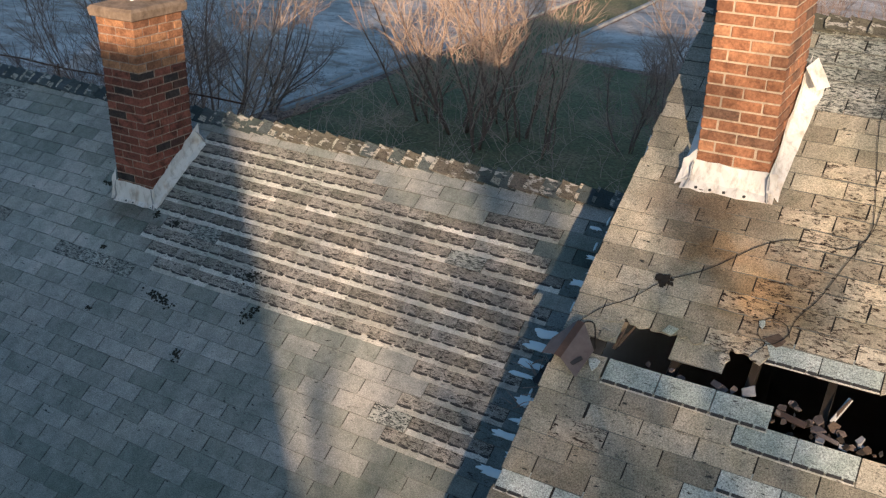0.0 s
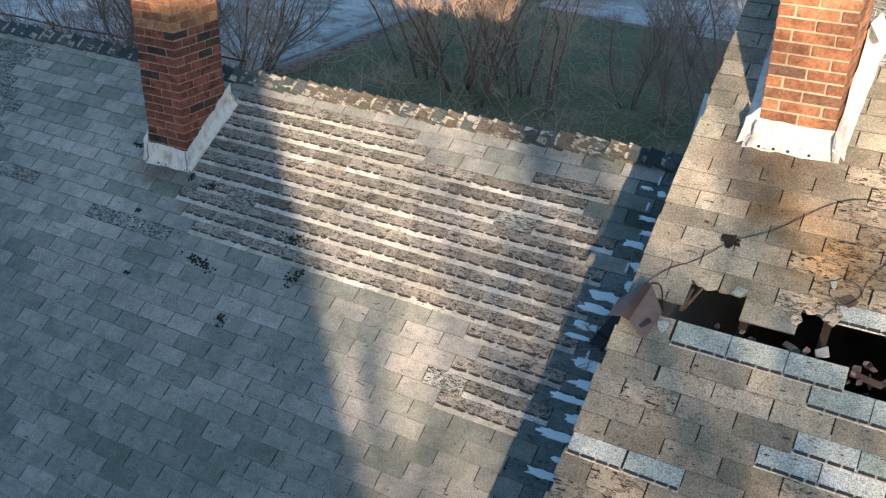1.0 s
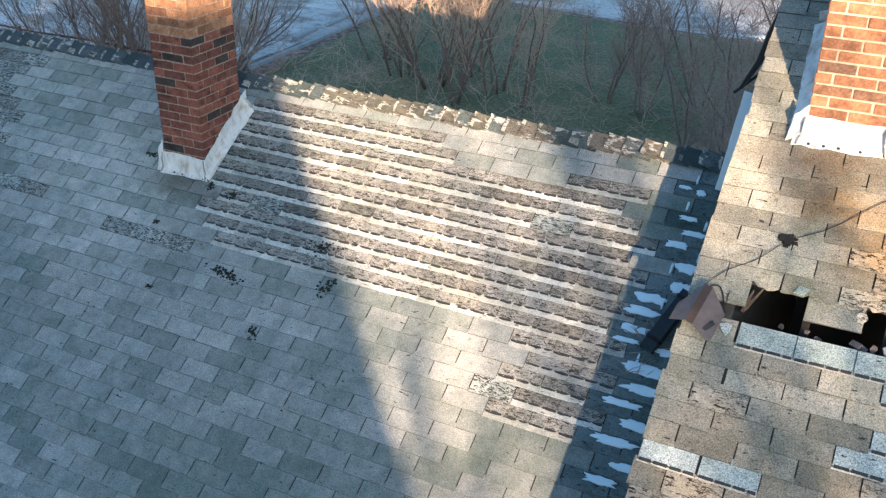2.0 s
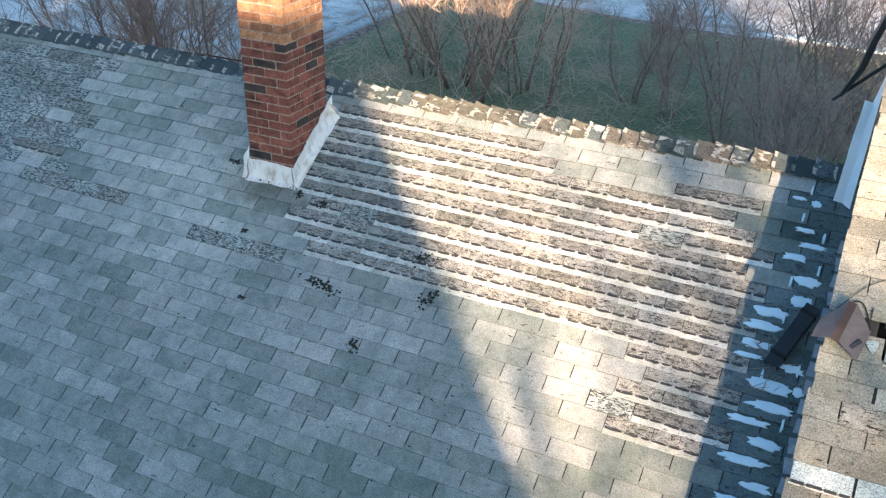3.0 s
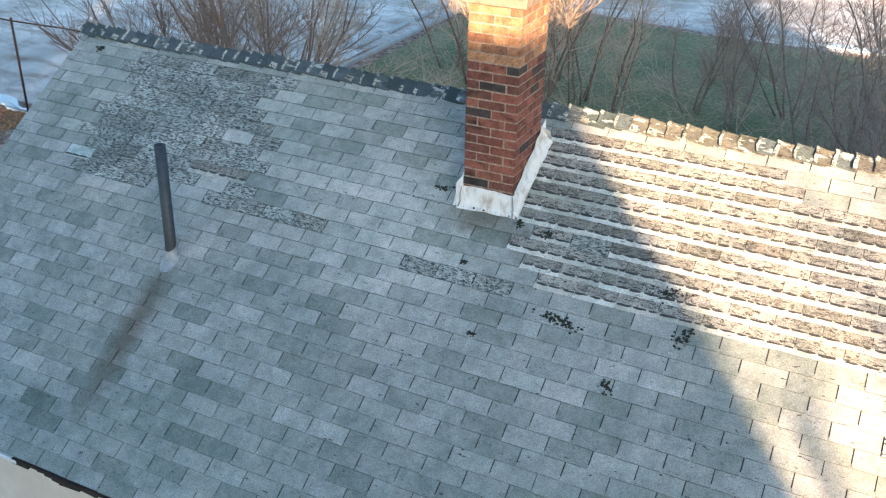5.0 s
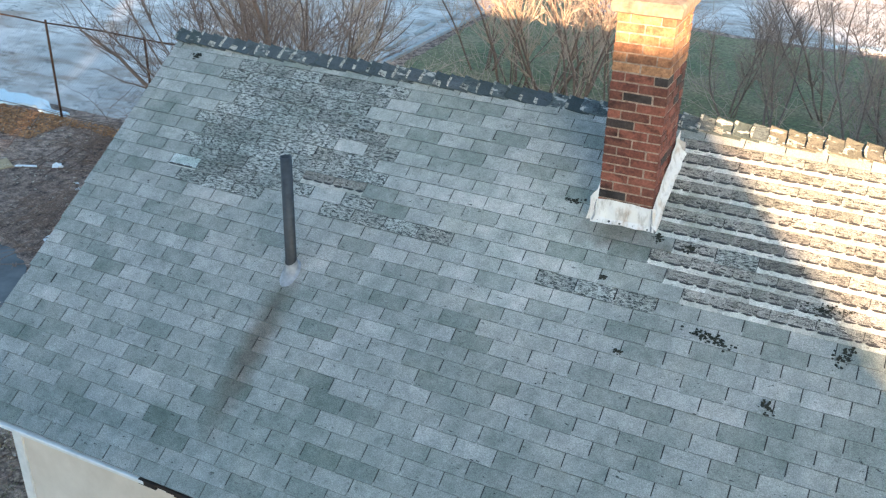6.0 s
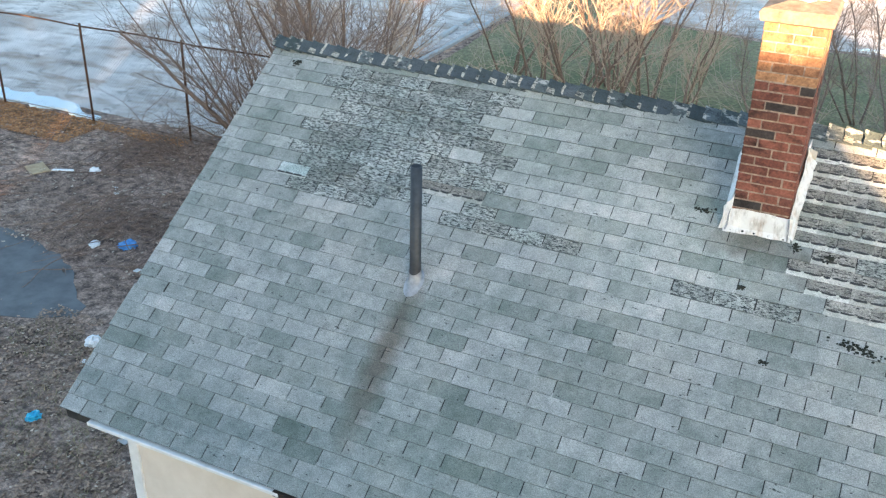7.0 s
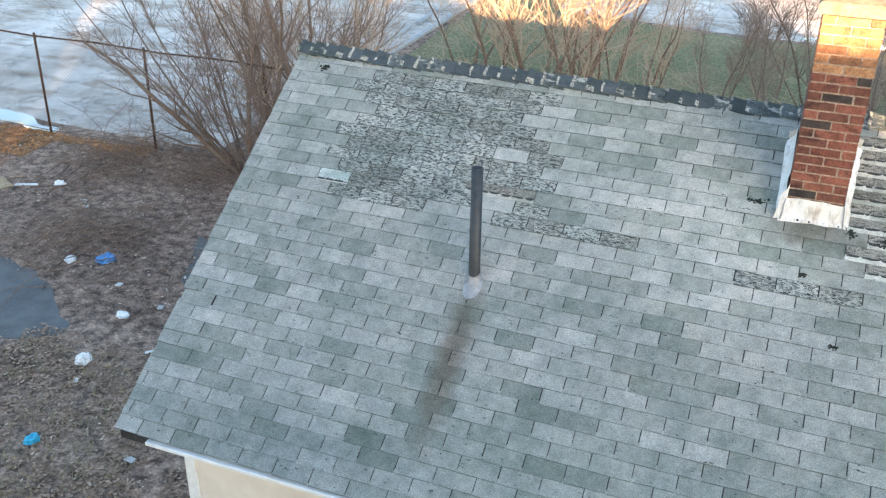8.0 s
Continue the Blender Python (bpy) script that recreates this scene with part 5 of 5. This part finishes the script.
tagged(piece("undergrowth", under.mesh("undergrowth", M_TWIG)), "thin bare saplings and dry stalks on the lawn", "undergrowth", kind="stuff")

# unseen tree added behind the camera to break up sunlight on the roof
shrub("tree", "unseen tall bare tree added to dapple the sun on the roof", "tree", 14.86, -21.5, 8, 11.5, 0.13, 0.7, 171, M_BARK_GREY, M_TWIG_GREY, 0.07, 17, 12, "", fine=5.5)
# unseen tree added to weaken the sun streak between the shade houses
shrub("tree", "unseen tall bare tree added to dim the gap between the shade houses", "tree", 4.4, -31.7, 9, 17.0, 0.08, 0.5, 173, M_BARK_GREY, M_TWIG_GREY, 0.15, 18, 9, "", fine=6.0)

# ---- chain-link fence ----
fence = thing("fence", "rusty chain-link fence with steel posts", "fence", (0, 10.9, 0))
FX0, FX1, FH = -27.3, -8.3, 2.58
x = FX0
while x < FX1:
    b = Bag()
    b.tube([(x, 0, -0.05), (x + 0.03, 0, FH + 0.03)], 0.032, 8)
    piece("post", b.mesh("post", M_FENCE, True), fence)
    x += 3.19
for nm, z, r in (("top_rail", FH - 0.03, 0.022), ("bottom_wire", 0.12, 0.008)):
    b = Bag()
    b.tube([(FX0 + 19 * k / 20, 0, z + 0.02 * math.sin(k * 1.7)) for k in range(21)], r, 6)
    piece(nm, b.mesh(nm, M_FENCE, True), fence)
b = Bag()
u = FX0 - FH
while u < FX1:
    for sgn in (1, -1):
        pa, pb = (u, 0.004 * sgn, 0.1), (u + FH - 0.13, 0.004 * sgn, FH - 0.03)
        if sgn < 0:
            pa, pb = (u + FH - 0.13, 0.004 * sgn, 0.1), (u, 0.004 * sgn, FH - 0.03)
        if min(pa[0], pb[0]) > FX0 and max(pa[0], pb[0]) < FX1:
            b.tube([pa, pb], 0.0022, 3, False)
    u += 0.085
piece("chain_link", b.mesh("chain_link", M_LINK), fence)

# ---- brush pile and litter beside the house ----
pile = Bag()
rp = random.Random(8)
for k in range(150):
    a, r = rp.uniform(0, 2 * math.pi), abs(rp.gauss(0, 0.55))
    c = Vector((-12.9 + 1.3 * r * math.cos(a) - 0.6 * math.cos(k), 6.5 + 1.1 * r * math.sin(a) - 0.6 * math.sin(k), 0.02 + max(0, 0.5 - 0.3 * r) * rp.random()))
    a2 = rp.uniform(0, 2 * math.pi)
    pts = wander(rp, c, Vector((math.cos(a2), math.sin(a2), rp.uniform(-0.05, 0.45))), rp.uniform(0.5, 1.6), 7, 0.2, -0.09)
    pts = [Vector((q.x, q.y, max(q.z, 0.01))) for q in pts]
    pile.tube(pts, taper(rp.uniform(0.006, 0.015), 0.004, 8), 4, False)
tagged(piece("brush_pile", pile.mesh("brush_pile", M_BARK)), "heap of cut brown branches on the ground", "brush pile", kind="stuff")
low = Bag()
for k in range(150):
    c = Vector((rp.uniform(-15.6, -10.6), rp.uniform(9.3, 11.3), 0.0))
    pts = wander(rp, c, Vector((rp.gauss(0, 0.7), rp.gauss(-0.3, 0.6), 0.9)), rp.uniform(0.7, 2.0), 8, 0.16, -0.13)
    pts = [Vector((q.x, q.y, max(q.z, 0.01))) for q in pts]
    low.tube(pts, taper(0.011, 0.004, 9), 4, False)
    for q in range(3):
        j = rp.randint(2, 6)
        low.tube(wander(rp, pts[j], Vector((rp.gauss(0, 1), rp.gauss(0, 1), 0.5)), rp.uniform(0.25, 0.7), 4, 0.2, -0.05), taper(0.007, 0.003, 5), 3, False)
tagged(piece("undergrowth", low.mesh("undergrowth", M_BARK)), "low arching bare brambles along the fence", "undergrowth", kind="stuff")
dead = Bag()
for k in range(90):
    c = Vector((rp.uniform(-18, -10), rp.uniform(4.5, 10.5), 0.02))
    a2 = rp.uniform(0, 2 * math.pi)
    pts = wander(rp, c, Vector((math.cos(a2), math.sin(a2), 0.12)), rp.uniform(0.6, 2.6), 8, 0.13, -0.02)
    pts = [Vector((q.x, q.y, max(q.z, 0.01))) for q in pts]
    dead.tube(pts, taper(0.014, 0.005, 9), 4, False)
tagged(piece("fallen_branches", dead.mesh("fallen_branches", M_BARK)), "scattered fallen twigs and branches on the earth", "branches", kind="stuff")


def leaves(name, n, x0, x1, y0, y1, mat, size, seed, label, keep=lambda x, y: True):
    rnd = random.Random(seed)
    b = Bag()
    while n > 0:
        x, y = rnd.uniform(x0, x1), rnd.uniform(y0, y1)
        n -= 1
        if not keep(x, y):
            continue
        s, a, z = size * rnd.uniform(0.5, 1.5), rnd.uniform(0, 6.283), rnd.uniform(0.006, 0.035)
        c, d = math.cos(a) * s, math.sin(a) * s
        lift = rnd.uniform(-0.3, 0.7) * s
        b.add([(x - c, y - d, z + abs(lift) * 0.5), (x + d * 0.5, y - c * 0.5, z), (x + c, y + d, z + abs(lift)), (x - d * 0.5, y + c * 0.5, z + 0.3 * abs(lift))], [(0, 1, 3), (1, 2, 3)])
    tagged(piece(name, b.mesh(name, mat)), label, "leaves", kind="stuff")


off_drive = lambda x, y: not (2.8 < y < 5.1 and x < -11.6 - 0.0 * y) or random.Random(int(x * 97 + y * 31)).random() < 0.06
leaves("leaf_litter", 34000, -15.5, -5.5, -4.0, 3.6, M_LEAF, 0.033, 1, "brown dead leaves scattered over the ground", lambda x, y: off_drive(x, y) and noise.noise(Vector((x * 1.3, y * 1.3, 1))) > -0.25)
leaves("leaf_litter", 13000, -19, -9.0, 4.6, 10.8, M_LEAF, 0.024, 2, "brown dead leaves under the shrubs", off_drive)
leaves("leaf_litter", 9000, -22.5, -14.6, 9.4, 10.95, M_LEAF_ORANGE, 0.045, 3, "orange dead leaves heaped along the fence", lambda x, y: x < -17.3 or y > 10.55 + 0.25 * noise.noise(Vector((x * 2, y, 0))))
leaves("leaf_litter", 700, -19, -9.0, 4.6, 10.8, M_LEAF_PALE, 0.042, 4, "pale bleached leaves and chips on the earth", off_drive)
leaves("leaf_litter", 2200, -15.5, -5.5, -4.0, 3.6, M_LEAF_PALE, 0.026, 5, "pale bleached leaves among the grass", off_drive)
tuft = Bag()
rg = random.Random(12)
for k in range(18000):
    x, y = rg.uniform(-15, -5.5), rg.uniform(-4, 3.2)
    if not off_drive(x, y) or noise.noise(Vector((x * 0.9, y * 0.9, 3))) < -0.05:
        continue
    a, h = rg.uniform(0, 6.283), rg.uniform(0.04, 0.13)
    dx, dy = math.cos(a), math.sin(a)
    tuft.add([(x - dy * 0.006, y + dx * 0.006, 0.0), (x + dy * 0.006, y - dx * 0.006, 0.0), (x + dx * h * 0.9, y + dy * h * 0.9, h * 0.7)], [(0, 1, 2)])
tagged(piece("grass", tuft.mesh("grass", M_STRAW)), "thin straggling grass between the dead leaves", "grass", kind="stuff")


def crumpled(name, x, y, s, mat, label, category, seed, flat=0.6):
    rnd = random.Random(seed)
    bm = bmesh.new()
    bmesh.ops.create_icosphere(bm, subdivisions=3, radius=s)
    for v in bm.verts:
        k = 1 + 0.45 * noise.noise(v.co * (2.2 / s) + Vector((seed, 0, 0))) + 0.25 * noise.noise(v.co * (6 / s))
        v.co = Vector((v.co.x * k * rnd.uniform(0.95, 1.05), v.co.y * k * 0.8, max(v.co.z * k * flat, -s * flat * 0.5)))
    tagged(part(name, bm, mat, m=pose(x, y, s * flat * 0.5 + 0.01, 0, 0, seed * 40)), label, category)


crumpled("plastic_bag", -12.0, 5.85, 0.17, M_PLASTIC_B, "crumpled blue plastic bag on the brush", "plastic bag", 1)
crumpled("plastic_bag", -9.47, 1.08, 0.11, M_PLASTIC_C, "crumpled bright blue bag among the leaves", "plastic bag", 2)
crumpled("plastic_bag", -12.65, 5.62, 0.13, M_PLASTIC_W, "torn white plastic bag beside the brush pile", "plastic bag", 3, 0.4)
crumpled("plastic_bag", -10.45, 4.34, 0.12, M_PLASTIC_W, "torn white plastic bag on the driveway edge", "plastic bag", 4, 0.4)
crumpled("plastic_bag", -10.12, 2.95, 0.13, M_PLASTIC_W, "bright white plastic bag among the leaves", "plastic bag", 6, 0.8)
crumpled("plastic_bag", -15.3, 8.4, 0.12, M_PLASTIC_W, "small white plastic bag on the earth", "plastic bag", 5, 0.6)
for k, (x, y, l, w, h, mat, nm, lab) in enumerate(((-16.6, 7.9, 0.6, 0.45, 0.02, M_CARD, "cardboard", "flattened tan cardboard on the earth"), (-16.0, 8.1, 0.5, 0.08, 0.03, M_PLASTIC_W, "board_scrap", "broken white board on the earth"), (-7.95, 1.27, 0.16, 0.1, 0.02, M_CONCRETE, "stone", "flat pale stone among the leaves"), (-9.3, 3.6, 0.22, 0.06, 0.02, M_TRIM, "board_scrap", "small white board scrap by the drive"), (-9.7, 3.0, 0.10, 0.08, 0.03, M_CARD, "carton", "small tan carton among the leaves"), (-9.9, 2.5, 0.1, 0.08, 0.015, M_TRIM, "paper_scrap", "small pale paper scrap among the leaves"), (-14.2, 7.9, 0.14, 0.08, 0.02, M_TRIM, "paper_scrap", "small pale paper scrap on the earth"), (-14.0, 7.7, 0.10, 0.08, 0.02, M_TRIM, "paper_scrap", "small pale paper scrap on the earth"), (-7.75, 1.75, 0.18, 0.12, 0.10, M_GREEN, "carton", "small green carton below the eave"), (-11.2, 5.2, 0.12, 0.1, 0.02, M_TRIM, "paper_scrap", "small pale paper scrap on the earth"), (-10.0, 4.8, 0.12, 0.1, 0.03, M_CONCRETE, "stone", "flat pale stone by the drive"))):
    bm = bevel_box(-l / 2, l / 2, -w / 2, w / 2, 0, h, min(0.012, h * 0.3), 2)
    rk = random.Random(k)
    for v in bm.verts:
        v.co.x += 0.12 * l * noise.noise(v.co * 9 + Vector((k, 0, 0)))
        v.co.y += 0.12 * w * noise.noise(v.co * 9 + Vector((0, k, 0)))
    tagged(part(nm, bm, mat, m=pose(x, y, 0.012, 0, 0, rk.uniform(0, 180))), lab, nm.replace("_", " "))
